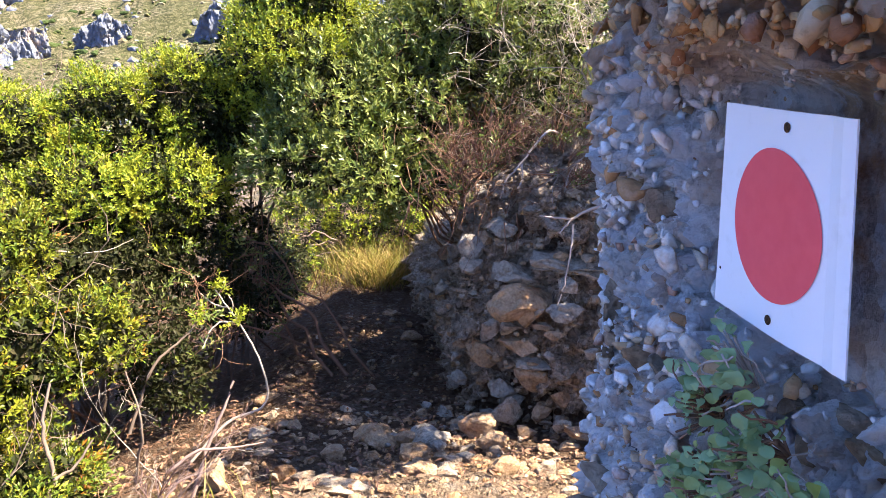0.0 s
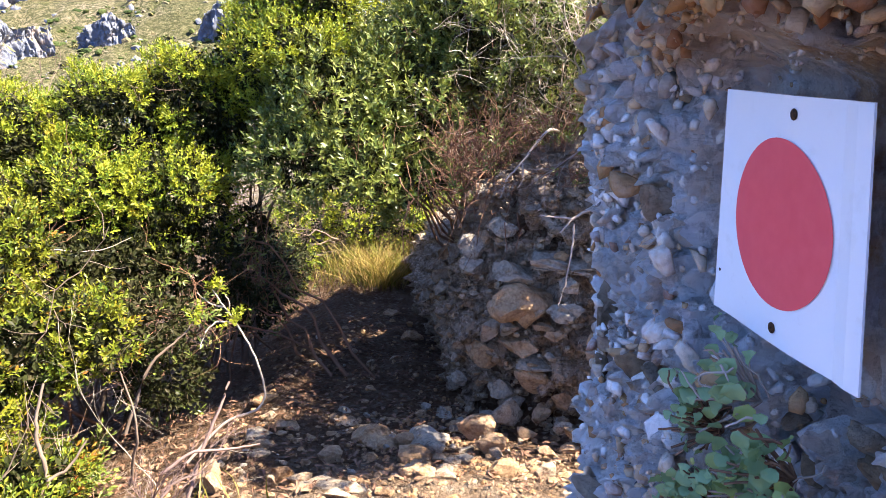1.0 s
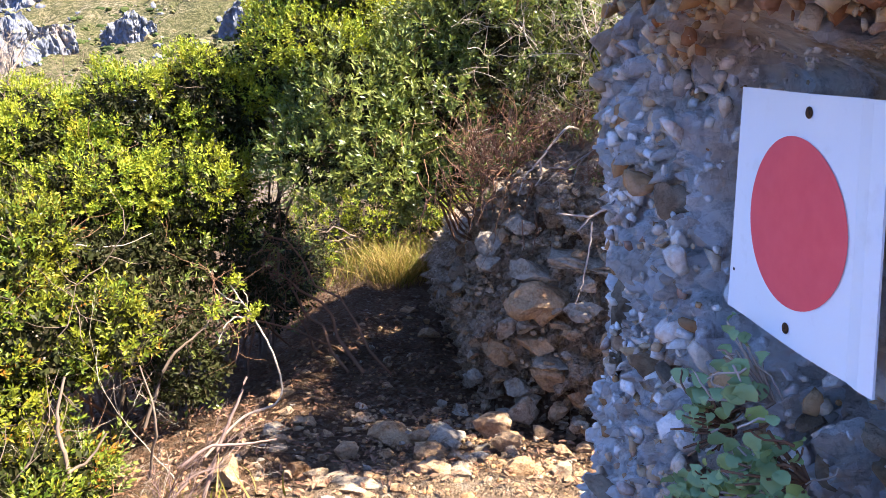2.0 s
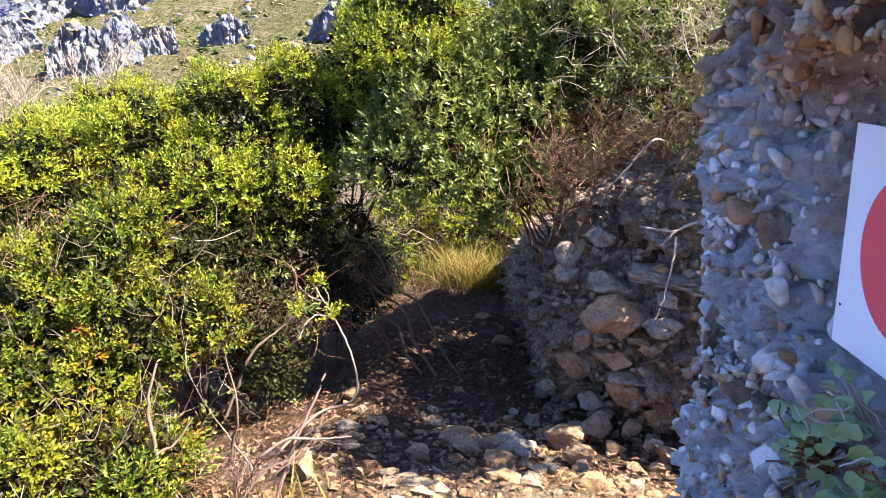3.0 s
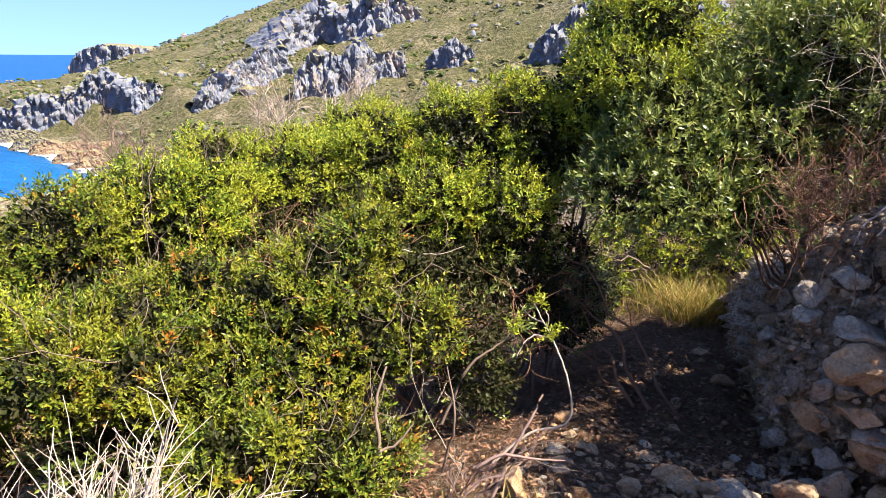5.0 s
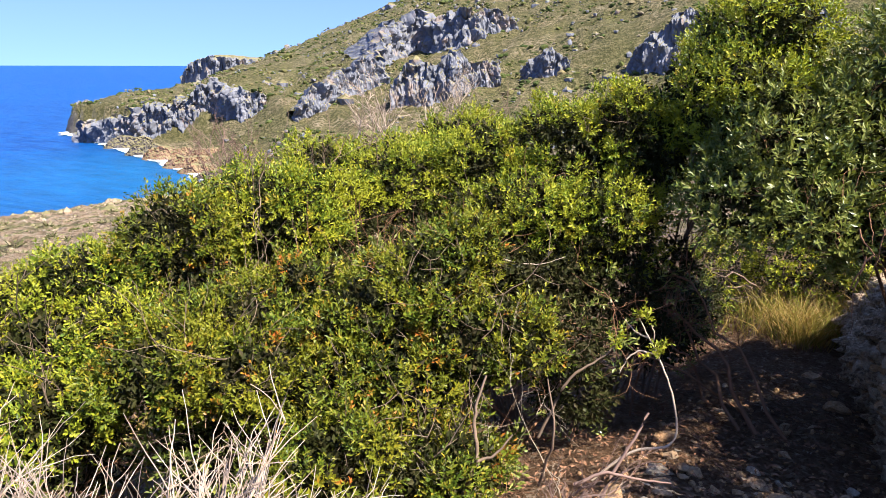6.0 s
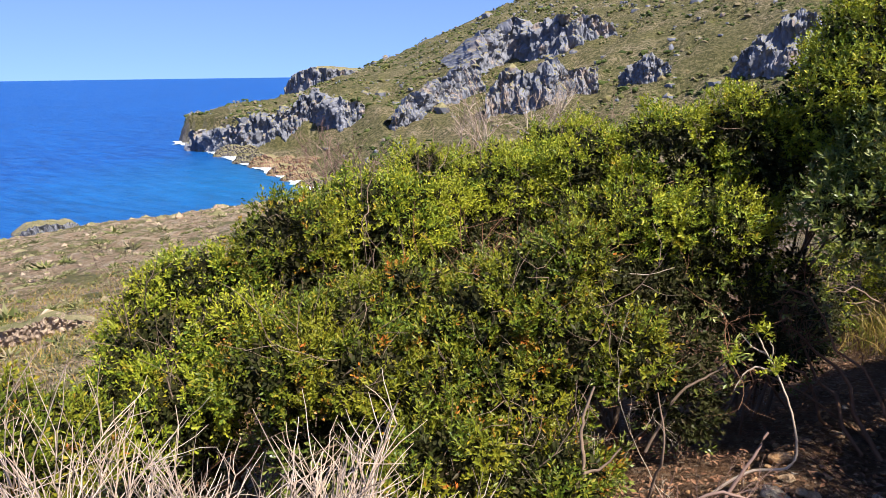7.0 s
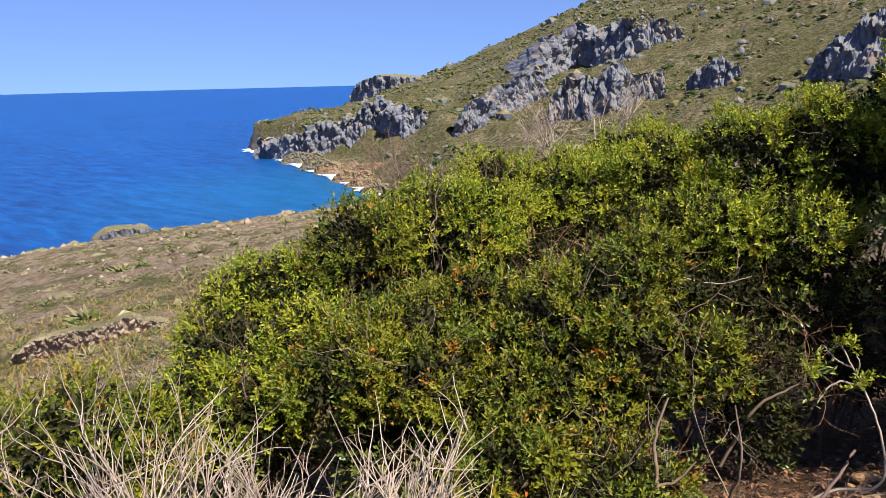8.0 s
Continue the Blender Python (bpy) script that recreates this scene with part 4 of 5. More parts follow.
def rock_point(s, z):
    """A place on the boulder's face and the way out of it."""
    x, y = rock_outline(s)
    x1, y1 = rock_outline(s + 0.004)
    x0, y0 = rock_outline(s - 0.004)
    t = np.stack([x1 - x0, y1 - y0], -1)
    t = t / (np.linalg.norm(t, axis=-1, keepdims=True) + 1e-9)
    n = np.stack([-t[..., 1], t[..., 0], np.zeros_like(x)], -1)
    out = 0.06 * smooth(1.612, 1.655, z) * smooth(0.62, 0.5, s) - 0.045 * smooth(1.465, 1.43, z) * smooth(1.3, 1.345, z) * smooth(0.54, 0.48, s) * smooth(0.2, 0.3, s) - 0.014 * smooth(1.58, 1.4, z) * smooth(0.5, 0.66, s)
    out = out - 0.06 * smooth(1.85, 2.0, z) - 0.4 * np.clip((z - 1.93) / 0.17, 0, 1) ** 2
    return np.stack([x, y, z], -1) + n * out[..., None], n


def build_rock():
    thing = empty("boulder", (0.5, 0.35, 0.0), "grey conglomerate boulder full of pebbles, rust-stained", "boulder")
    s = np.concatenate([np.linspace(-0.2, 0.3, 40), np.linspace(0.302, 0.8, 290), np.linspace(0.81, 1.2, 30)])
    z = np.concatenate([np.linspace(-0.3, 1.1, 30), np.linspace(1.104, 1.9, 310), np.linspace(1.905, 2.1, 12)])
    S, Z = np.meshgrid(s, z)
    p, n = rock_point(S, Z)
    p, n = p.reshape(-1, 3), n.reshape(-1, 3)
    knob = np.abs(noise3(p * [1, 1, 0.8], 19.0, 5.0, 4))
    d = noise3(p, 6.0, 3.0, 3) * 0.018 + (0.5 - knob) * 0.03 + cells(p + noise3(p, 25.0, 2.0, 2)[:, None] * 0.008, 15.0, 0.75) * 0.016 + cells(p, 34.0, 0.8) * 0.013 + cells(p, 75.0, 0.8) * 0.018 + noise3(p, 90.0, 8.0, 4) * 0.008 - 0.026 * smooth(0.2, 0.5, noise3(p, 22.0, 11.0, 3)) - 0.022
    # flat seat behind the plate
    seat = smooth(0.125, 0.095, np.linalg.norm((p - [0.2, 0.41, 1.545]) * [0.5, 1, 1], axis=1))
    d = d * (1 - seat) - 0.028 * seat
    p = p + n * d[:, None] - [0.5, 0.35, 0.0]
    p[:, 2] += noise3(p, 38.0, 6.0, 3) * 0.009 * (1 - seat)
    # the rounded top closes over the middle
    rim, mid = p[-len(s):], np.array([0.5, -0.25, 2.16])
    p = np.concatenate([p] + [rim + (mid - rim) * [k, k, k**0.5] + noise3(rim, 5.0, k, 3)[:, None] * [0, 0, 0.05 * (1 - k)] for k in (0.15, 0.35, 0.6, 0.85, 1.0)])
    w, h = len(s), len(z) + 5
    i = np.arange(h - 1)[:, None] * w
    j = np.arange(w - 1)[None]
    f = np.stack([i + j, i + j + 1, i + w + j + 1, i + w + j], -1).reshape(-1, 4)[:, ::-1]
    part_mesh("rock_face", mesh_from("rock_face", p, f, CONGLOMERATE, True), thing)
    # the grit of the conglomerate, too small to tell apart, and the pebbles set in it
    rng = np.random.default_rng(21)
    def lumps(count, mean, sigma, ball, label, seed, s0=0.27, s1=0.78, z0=1.1, z1=1.92):
        """Broken, worn pebbles of many shapes as one mesh, lying in the face."""
        a, zz = rng.uniform(s0, s1, count), rng.uniform(z0, z1, count)
        q, n = rock_point(a, zz)
        far_off = np.linalg.norm((q - [0.2, 0.41, 1.545]) * [0.5, 1, 1], axis=1)
        ok = far_off > 0.082
        q, n, seat = q[ok], n[ok], smooth(0.125, 0.095, far_off[ok])
        lie = noise3(q, 6.0, 3.0, 3) * 0.018 + (0.5 - np.abs(noise3(q * [1, 1, 0.8], 19.0, 5.0, 4))) * 0.03
        lie = lie * (1 - seat) - 0.03 * seat
        shapes = []
        for k in range(14):
            me = stone_mesh("shape", seed * 40 + k, PEBBLES, ball, 0.6, 0.6)
            co = np.empty(len(me.vertices) * 3, np.float32)
            me.vertices.foreach_get("co", co)
            shapes.append(co.reshape(-1, 3))
            bpy.data.meshes.remove(me)
        verts = []
        for k in range(len(q)):
            m = np.array(Euler(rng.uniform(0, 6.3, 3)).to_matrix())
            s = min(np.exp(rng.normal(mean, sigma)), 0.016) * (1 - 0.4 * seat[k]) * (0.7 if q[k][2] > 1.6 and q[k][1] < 0.5 else 1.0)
            c = q[k] + n[k] * (lie[k] + rng.normal(0.0, 0.004)) - [0.5, 0.35, 0.0]
            verts.append((shapes[rng.integers(14)] * rng.uniform(0.7, 1.3, 3) * s) @ m + c)
        f = ball[1][None] + (np.arange(len(q)) * len(ball[0]))[:, None, None]
        ob = part_mesh("grit", mesh_from("grit", np.concatenate(verts), f.reshape(-1, 3), PEBBLES, True), thing, label)
        tagged(ob, label, kind="stuff")

    lumps(2300, -5.2, 0.5, BALL1, "grey and rusty grit of the conglomerate", 3)
    lumps(1800, -5.35, 0.5, BALL1, "rusty grit of the overhang", 5, 0.27, 0.62, 1.6, 1.78)
    lumps(560, -4.85, 0.35, BALL2, "grey and rusty pebbles of the conglomerate", 4)
    kinds = [stone_mesh("pebble", 300 + k, (GREY_BLUE, GREY_BLUE, TAN_PEBBLE, LIMESTONE)[k % 4], BALL3, 0.5, 1.0) for k in range(16)]
    for _ in range(200):
        a, zz = rng.uniform(0.30, 0.74), rng.uniform(1.12, 1.86)
        q, n = rock_point(np.array(a), np.array(zz))
        if np.linalg.norm((q - [0.2, 0.41, 1.545]) * [0.5, 1, 1]) < 0.115:
            continue
        size = np.exp(rng.normal(-4.75, 0.4)) * (0.4 if zz > 1.58 and a < 0.5 else 1.0)
        ob = part_mesh("pebble", kinds[rng.integers(16)], thing)
        ob.matrix_basis = Matrix.Translation(Vector(q + n * rng.uniform(-0.004, 0.008)) - Vector((0.5, 0.35, 0.0))) @ Euler(rng.uniform(0, 6.3, 3)).to_matrix().to_4x4() @ Matrix.Diagonal((size * 1.4, size, size, 1))
    big = part_mesh("pebble", stone_mesh("pebble", 361, DARK_PEBBLE, BALL3, 0.8, 0.3), thing, "smooth dark bluish pebble")
    big.data.polygons.foreach_set("use_smooth", np.ones(len(big.data.polygons), bool))
    big.matrix_basis = pose(0.187 - 0.5, 0.575 - 0.35, 1.285, 10, 0, 100) @ Matrix.Diagonal((0.024, 0.018, 0.02, 1))
    return thing


boulder = build_rock()


def build_sign():
    half, thick = 0.0685, 0.0012
    sign = empty("trail_marker", (0.1986, 0.4162, 1.5423), "square white enamel trail plate with a solid red disc", "sign")
    m = pose(0.1986, 0.4162, 1.5423, 94.09, -2.05, -82.54)
    sign.matrix_world = m

    def bend(x, y):
        return 0.0016 * math.sin(x * 38 + 1) + 0.0022 * (y / half) * (x / half) + (0.002 if x > 0.05 else 0)

    bm = bmesh.new()
    k = 14
    grid = [[bm.verts.new((-half + 2 * half * a / k, -half + 2 * half * b / k, bend(-half + 2 * half * a / k, -half + 2 * half * b / k))) for a in range(k + 1)] for b in range(k + 1)]
    for b in range(k):
        for a in range(k):
            bm.faces.new((grid[b][a], grid[b][a + 1], grid[b + 1][a + 1], grid[b + 1][a]))
    ret = bmesh.ops.extrude_face_region(bm, geom=bm.faces[:])
    for v in ret["geom"]:
        if isinstance(v, bmesh.types.BMVert):
            v.co.z -= thick
    bmesh.ops.recalc_face_normals(bm, faces=bm.faces[:])
    part("plate", bm, WHITE, sign)
    bm = bmesh.new()
    rings = [[bm.verts.new((0.0465 * r / 8 * math.cos(g * math.pi / 32) - 0.001, 0.0465 * r / 8 * math.sin(g * math.pi / 32), 0)) for g in range(64)] for r in range(1, 9)]
    mid = bm.verts.new((-0.001, 0, 0))
    for g in range(64):
        bm.faces.new((mid, rings[0][g], rings[0][(g + 1) % 64]))
        for r in range(7):
            bm.faces.new((rings[r][g], rings[r + 1][g], rings[r + 1][(g + 1) % 64], rings[r][(g + 1) % 64]))
    for v in bm.verts:
        v.co.z = bend(v.co.x, v.co.y) + 0.0006
    part("red_disc", bm, RED, sign, "solid red painted disc")
    for x, y, r in ((0.0098, 0.0594, 0.0028), (-0.0004, -0.0588, 0.003), (-0.063, -0.043, 0.001)):
        bm = bmesh.new()
        bmesh.ops.create_uvsphere(bm, u_segments=14, v_segments=8, radius=r)
        bmesh.ops.scale(bm, vec=(1, 1.1, 0.35), verts=bm.verts)
        bmesh.ops.translate(bm, vec=(x, y, bend(x, y) + 0.0006), verts=bm.verts)
        part("screw", bm, RUST, sign, "rusty screw head")


build_sign()


# -- shrubs along the seaward side --
shrub("lentisk_shrub", [(-3.61, 3.48, 0.66, 0.43, 0.31), (-3.98, 3.34, 0.66, 0.32, 0.25), (-3.53, 3.74, 0.7, 0.3, 0.26), (-3.96, 3.16, 0.4, 0.28, 0.18)], LENTISK, "rounded yellow-green lentisk shrub lit from above", seed=1, group="lentisk shrubs")
shrub("lentisk_shrub", [(-2.2, 3.17, 0.48, 0.29, 0.24), (-2.4, 2.94, 0.34, 0.27, 0.21), (-1.89, 3.1, 0.23, 0.33, 0.27), (-2.17, 2.84, 0.07, 0.35, 0.26), (-2.4, 2.52, 0.01, 0.19, 0.22), (-1.8, 2.57, -0.18, 0.32, 0.16), (-1.67, 3.19, 0.27, 0.18, 0.15), (-2.07, 3.38, 0.64, 0.16, 0.19), (-2.05, 2.2, -0.12, 0.28, 0.2), (-1.85, 1.75, -0.25, 0.25, 0.18)], REDDISH, "open lentisk shrub with some red and orange leaves", seed=2, group="lentisk shrubs", dead_twigs=25)
shrub("lentisk_shrub", [(-2.79, 4.95, 0.87, 0.44, 0.35), (-2.31, 5.17, 1.0, 0.48, 0.39), (-1.8, 5.28, 1.11, 0.34, 0.47), (-2.37, 4.69, 0.59, 0.5, 0.33), (-1.79, 4.8, 0.59, 0.41, 0.33), (-3.3, 4.96, 0.78, 0.41, 0.27), (-3.38, 4.46, 0.71, 0.38, 0.34), (-2.95, 4.85, 0.55, 0.4, 0.3)], LENTISK, "dense bright green lentisk hedge above the path", seed=3, group="lentisk shrubs", stems=14)
# Darker leaves and near-black fill stand for the shade in this gap.
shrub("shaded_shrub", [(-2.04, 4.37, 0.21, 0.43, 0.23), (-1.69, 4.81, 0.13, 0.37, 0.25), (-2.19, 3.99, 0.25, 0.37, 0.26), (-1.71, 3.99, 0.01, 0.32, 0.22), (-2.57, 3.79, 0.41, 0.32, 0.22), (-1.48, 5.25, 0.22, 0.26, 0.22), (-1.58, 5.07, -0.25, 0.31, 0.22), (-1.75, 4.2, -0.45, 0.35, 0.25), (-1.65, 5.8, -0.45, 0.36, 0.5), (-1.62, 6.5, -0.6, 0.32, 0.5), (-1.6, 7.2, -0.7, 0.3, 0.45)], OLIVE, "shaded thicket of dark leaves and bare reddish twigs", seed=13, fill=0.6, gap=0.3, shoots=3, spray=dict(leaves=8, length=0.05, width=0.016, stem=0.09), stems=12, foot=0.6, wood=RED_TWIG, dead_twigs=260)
shrub("lentisk_shrub", [(-3.3, 2.89, 0.15, 0.45, 0.19), (-3.54, 2.69, 0.18, 0.28, 0.25), (-3.17, 2.66, -0.01, 0.37, 0.21)], REDDISH, "low lentisk shrub with yellowing leaves", seed=4, group="lentisk shrubs")
shrub("lentisk_shrub", [(-4.3, 2.15, 0.2, 0.3, 0.22), (-4.2, 2.42, 0.26, 0.38, 0.3), (-4.05, 2.02, 0.04, 0.42, 0.28), (-3.71, 2.32, 0.13, 0.31, 0.28), (-3.95, 1.75, -0.1, 0.3, 0.2), (-3.58, 1.79, -0.09, 0.34, 0.19)], LENTISK, "broad lentisk shrub at the edge of the slope", seed=5, group="lentisk shrubs")
shrub("lentisk_shrub", [(-3.81, 2.79, 0.56, 0.33, 0.33), (-3.08, 2.67, 0.22, 0.36, 0.2), (-3.26, 2.48, 0.19, 0.26, 0.2), (-3.11, 2.18, 0.12, 0.37, 0.18), (-2.77, 2.36, 0.1, 0.3, 0.18), (-2.96, 2.98, 0.34, 0.2, 0.2), (-2.55, 2.74, 0.16, 0.18, 0.18)], REDDISH, "twiggy lentisk shrub with bare stems below", seed=6, group="lentisk shrubs", dead_twigs=25)
shrub("lentisk_shrub", [(-3.67, 4.87, 0.76, 0.56, 0.28), (-4.08, 4.47, 0.78, 0.38, 0.23), (-3.41, 5.6, 0.9, 0.49, 0.3)], LENTISK, "lentisk shrub behind the others on the slope", seed=7, group="lentisk shrubs")
shrub("lentisk_shrub", [(-2.87, 0.67, 0.4, 0.18, 0.12), (-3.6, 0.9, 0.15, 0.21, 0.16), (-3.2, 0.6, 0.2, 0.3, 0.2), (-3.5, 1.1, 0.0, 0.3, 0.2)], REDDISH, "small yellowish lentisk shoots among dry sticks", seed=8, group="lentisk shrubs", stems=6)
# The last seven lobes sit behind the seen crown, added to shade the path.
shrub("dark_shrub", [(-0.7, 5.02, 1.22, 0.36, 0.36), (-0.25, 5.04, 1.15, 0.35, 0.42), (-0.91, 4.85, 0.82, 0.35, 0.23), (-0.46, 4.68, 0.82, 0.33, 0.22), (-0.17, 4.68, 0.75, 0.22, 0.18), (-0.05, 6.0, 1.6, 0.45, 0.33), (0.0, 5.45, 1.62, 0.45, 0.37), (-0.7, 5.05, 1.07, 0.51, 0.35), (0.18, 5.28, 1.63, 0.47, 0.43), (-0.6, 6.2, 1.3, 0.6, 0.45), (-1.2, 6.4, 1.1, 0.5, 0.4), (0.2, 6.3, 1.4, 0.5, 0.45), (0.6, 5.8, 1.5, 0.5, 0.45), (0.75, 6.5, 1.0, 0.5, 0.5), (1.15, 6.9, 1.4, 0.5, 0.5), (0.5, 7.1, 0.7, 0.35, 0.4)], OLIVE, "tall dark green shrub arching over the path", seed=9, fill=0.5, stems=22, spray=dict(leaves=10, length=0.056, width=0.0165, stem=0.085), tuft_r=0.03, gap=0.1, bough=0.19, wood=RED_TWIG, root=on_ground(0.35, 5.7), dead_twigs=160)
shrub("lentisk_shrub", [(-1.35, 5.51, 1.38, 0.34, 0.51), (-1.15, 5.7, 1.8, 0.36, 0.36), (-1.68, 5.36, 0.93, 0.3, 0.4), (-0.95, 5.5, 1.62, 0.28, 0.34), (-1.12, 5.25, 1.32, 0.3, 0.35), (-0.9, 5.4, 1.88, 0.3, 0.25), (-0.95, 5.1, 1.45, 0.25, 0.3)], LENTISK, "tall bright lentisk shrub beside the dark one", seed=15, group="lentisk shrubs", stems=8, root=on_ground(-1.75, 5.7))
# The last five lobes stand out of view, added to shade the path.
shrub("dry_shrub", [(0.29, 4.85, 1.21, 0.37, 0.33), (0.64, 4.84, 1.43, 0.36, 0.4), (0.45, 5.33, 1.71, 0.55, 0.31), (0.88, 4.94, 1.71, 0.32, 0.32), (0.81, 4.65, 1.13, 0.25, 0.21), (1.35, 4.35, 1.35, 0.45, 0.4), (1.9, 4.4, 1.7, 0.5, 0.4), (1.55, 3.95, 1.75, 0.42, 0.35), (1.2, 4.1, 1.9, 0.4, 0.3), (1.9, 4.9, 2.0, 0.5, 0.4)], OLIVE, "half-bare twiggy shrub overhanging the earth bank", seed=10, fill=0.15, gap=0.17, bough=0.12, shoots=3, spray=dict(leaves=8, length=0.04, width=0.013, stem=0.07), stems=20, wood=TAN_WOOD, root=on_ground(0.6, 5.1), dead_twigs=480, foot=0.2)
# Unseen behind the boulder; added to throw shade over the path and bank.
shrub("dark_shrub", [(1.75, 3.85, 1.2, 0.42, 0.45), (1.35, 3.05, 1.8, 0.36, 0.32), (1.45, 3.42, 1.85, 0.4, 0.35), (1.55, 3.1, 2.4, 0.42, 0.35)], OLIVE, "unseen dark green shrub added behind the boulder to shade the path", seed=16, fill=0.4, stems=12, spray=dict(leaves=9, length=0.055, width=0.017, stem=0.085), tuft_r=0.03, gap=0.12, bough=0.19, wood=RED_TWIG)
shrub("dry_shrub", [(0.16, 4.63, 0.86, 0.29, 0.16), (0.5, 4.2, 0.95, 0.35, 0.18), (0.95, 4.1, 0.97, 0.35, 0.2), (0.15, 4.35, 0.8, 0.25, 0.14), (-0.15, 4.9, 0.66, 0.25, 0.16)], OLIVE, "bare reddish twigs and roots hanging under the overhang", seed=17, fill=0, gap=0.3, shoots=2, stems=10, wood=RED_TWIG, root=on_ground(0.5, 4.9), dead_twigs=320)
shrub("green_shrub", [(-1.73, 9.0, -0.7, 0.42, 0.45), (-1.05, 9.0, -0.6, 0.5, 0.42), (-0.45, 8.9, -0.55, 0.4, 0.42), (-0.1, 9.3, -0.5, 0.45, 0.5), (-0.9, 9.7, -0.1, 0.7, 0.5), (-1.75, 8.2, -0.95, 0.25, 0.3)], LENTISK, "sunlit green shrub where the path comes out", seed=11, fill=0.3, group="lentisk shrubs", spray=dict(leaves=8, length=0.055, width=0.018, stem=0.1), gap=0.14)


# The dark leaf and near-black fill deepen the shade under the shrubs.
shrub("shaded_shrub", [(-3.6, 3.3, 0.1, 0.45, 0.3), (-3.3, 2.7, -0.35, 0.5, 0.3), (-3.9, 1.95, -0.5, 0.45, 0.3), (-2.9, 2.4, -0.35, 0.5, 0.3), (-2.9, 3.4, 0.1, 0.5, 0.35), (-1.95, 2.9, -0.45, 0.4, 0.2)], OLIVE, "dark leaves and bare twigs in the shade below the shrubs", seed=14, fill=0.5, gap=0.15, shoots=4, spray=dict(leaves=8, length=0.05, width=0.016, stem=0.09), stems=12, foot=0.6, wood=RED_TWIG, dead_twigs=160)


# Near-black foliage fills this hollow in place of its shade.
shrub("shaded_shrub", [(-2.9, 4.4, 0.32, 0.45, 0.35), (-2.45, 4.35, 0.3, 0.4, 0.3), (-3.35, 4.05, 0.28, 0.45, 0.35), (-3.0, 3.7, 0.15, 0.4, 0.3), (-4.1, 4.1, 0.3, 0.5, 0.4), (-2.1, 4.6, 0.3, 0.35, 0.3)], SHADE_LEAF, "near-black leaves added to darken the hollow behind the shrubs", seed=18, fill=0.6, gap=0.12, shoots=4, stems=8, foot=0.4, wood=RED_TWIG, dead_twigs=60)


# -- dry and dead growth --
def dry_bush(name, root, stems, length, way, label, seed, wood=DRY, depth=3, spread=0.45, width=0.16, radius=0.006, group="dry bushes", kids=3, fan=0.35):
    rng = np.random.default_rng(seed)
    thing = empty(name, root, label, "bush", group)
    rest = []
    for _ in range(stems):
        d = np.array(way) + rng.normal(size=3) * [fan, fan, 0.1]
        lines = branching(rng, rng.normal(size=3) * [width, width, 0.0], d, length * rng.uniform(0.55, 1.1), radius * rng.uniform(0.6, 1.2), depth, spread, 0.14, kids, 0.01)
        part_mesh("stem", tubes("stem", lines[:1], wood, 5), thing)
        rest += lines[1:]
    tagged(part_mesh("twigwork", tubes("twigwork", rest, wood, 3), thing), kind="stuff")
    return thing


for k, (x, y, n, ln) in enumerate([(-2.85, 0.05, 9, 0.7), (-2.7, 0.18, 10, 0.72), (-2.58, 0.32, 11, 0.74), (-2.48, 0.45, 12, 0.78), (-2.38, 0.58, 12, 0.78), (-2.28, 0.7, 11, 0.76), (-2.19, 0.82, 9, 0.66), (-2.7, 0.55, 8, 0.7), (-2.1, 0.93, 10, 0.72), (-2.02, 1.05, 10, 0.66), (-1.95, 1.15, 9, 0.58), (-1.87, 1.26, 8, 0.54), (-1.8, 1.36, 6, 0.48)]):
    dry_bush("dry_bush", on_ground(x, y), n, ln, (0.45, 0.36, 0.85), "bleached leafless bush of tangled pale sticks", 40 + k, width=0.12, radius=0.009, depth=2, kids=9, spread=0.5, fan=0.3)


def dead_shrub(x, y, top, label, seed, wood, wide=0.35):
    """Bare trunks rising to a dense fan of fine leafless twigs."""
    rng = np.random.default_rng(seed)
    root = np.array(on_ground(x, y, 0.05))
    thing = empty("dead_shrub", root, label, "shrub", "dead shrubs")
    fork = top - 0.62 - root[2]
    rest = []
    for _ in range(16):
        end = np.append(rng.normal(size=2) * 0.13, fork * rng.uniform(0.8, 1.08))
        start = np.append(rng.normal(size=2) * 0.08, 0.0)
        s = np.linspace(0, 1, 8)[:, None]
        line = start * (1 - s) + end * s
        line[1:-1] += rng.normal(size=(6, 3)) * 0.02
        part_mesh("trunk", tubes("trunk", [(line, 0.02, 0.011)], wood, 5), thing)
        way = np.append(rng.normal(size=2) * wide, 1.0)
        branching(rng, end, way, rng.uniform(0.28, 0.5), 0.009, 3, 0.42, 0.12, 4, 0.03, rest)
    tagged(part_mesh("twigwork", tubes("twigwork", rest, wood, 3), thing), kind="stuff")


dead_shrub(-6.85, 6.0, 0.84, "pinkish leafless shrub against the hillside", 61, PINK_DRY)
dead_shrub(-4.98, 6.5, 1.3, "grey leafless shrub standing over the hedge", 62, DRY, 0.25)
dead_shrub(-4.5, 6.95, 1.36, "grey leafless shrub standing over the hedge", 63, TAN_WOOD, 0.3)
dry_bush("dry_bush", on_ground(-1.45, 2.75), 6, 0.45, (0.1, -0.1, 1.0), "tangled brown twigs at the foot of a shrub", 64, TAN_WOOD, 3, 0.7, 0.2, 0.004)


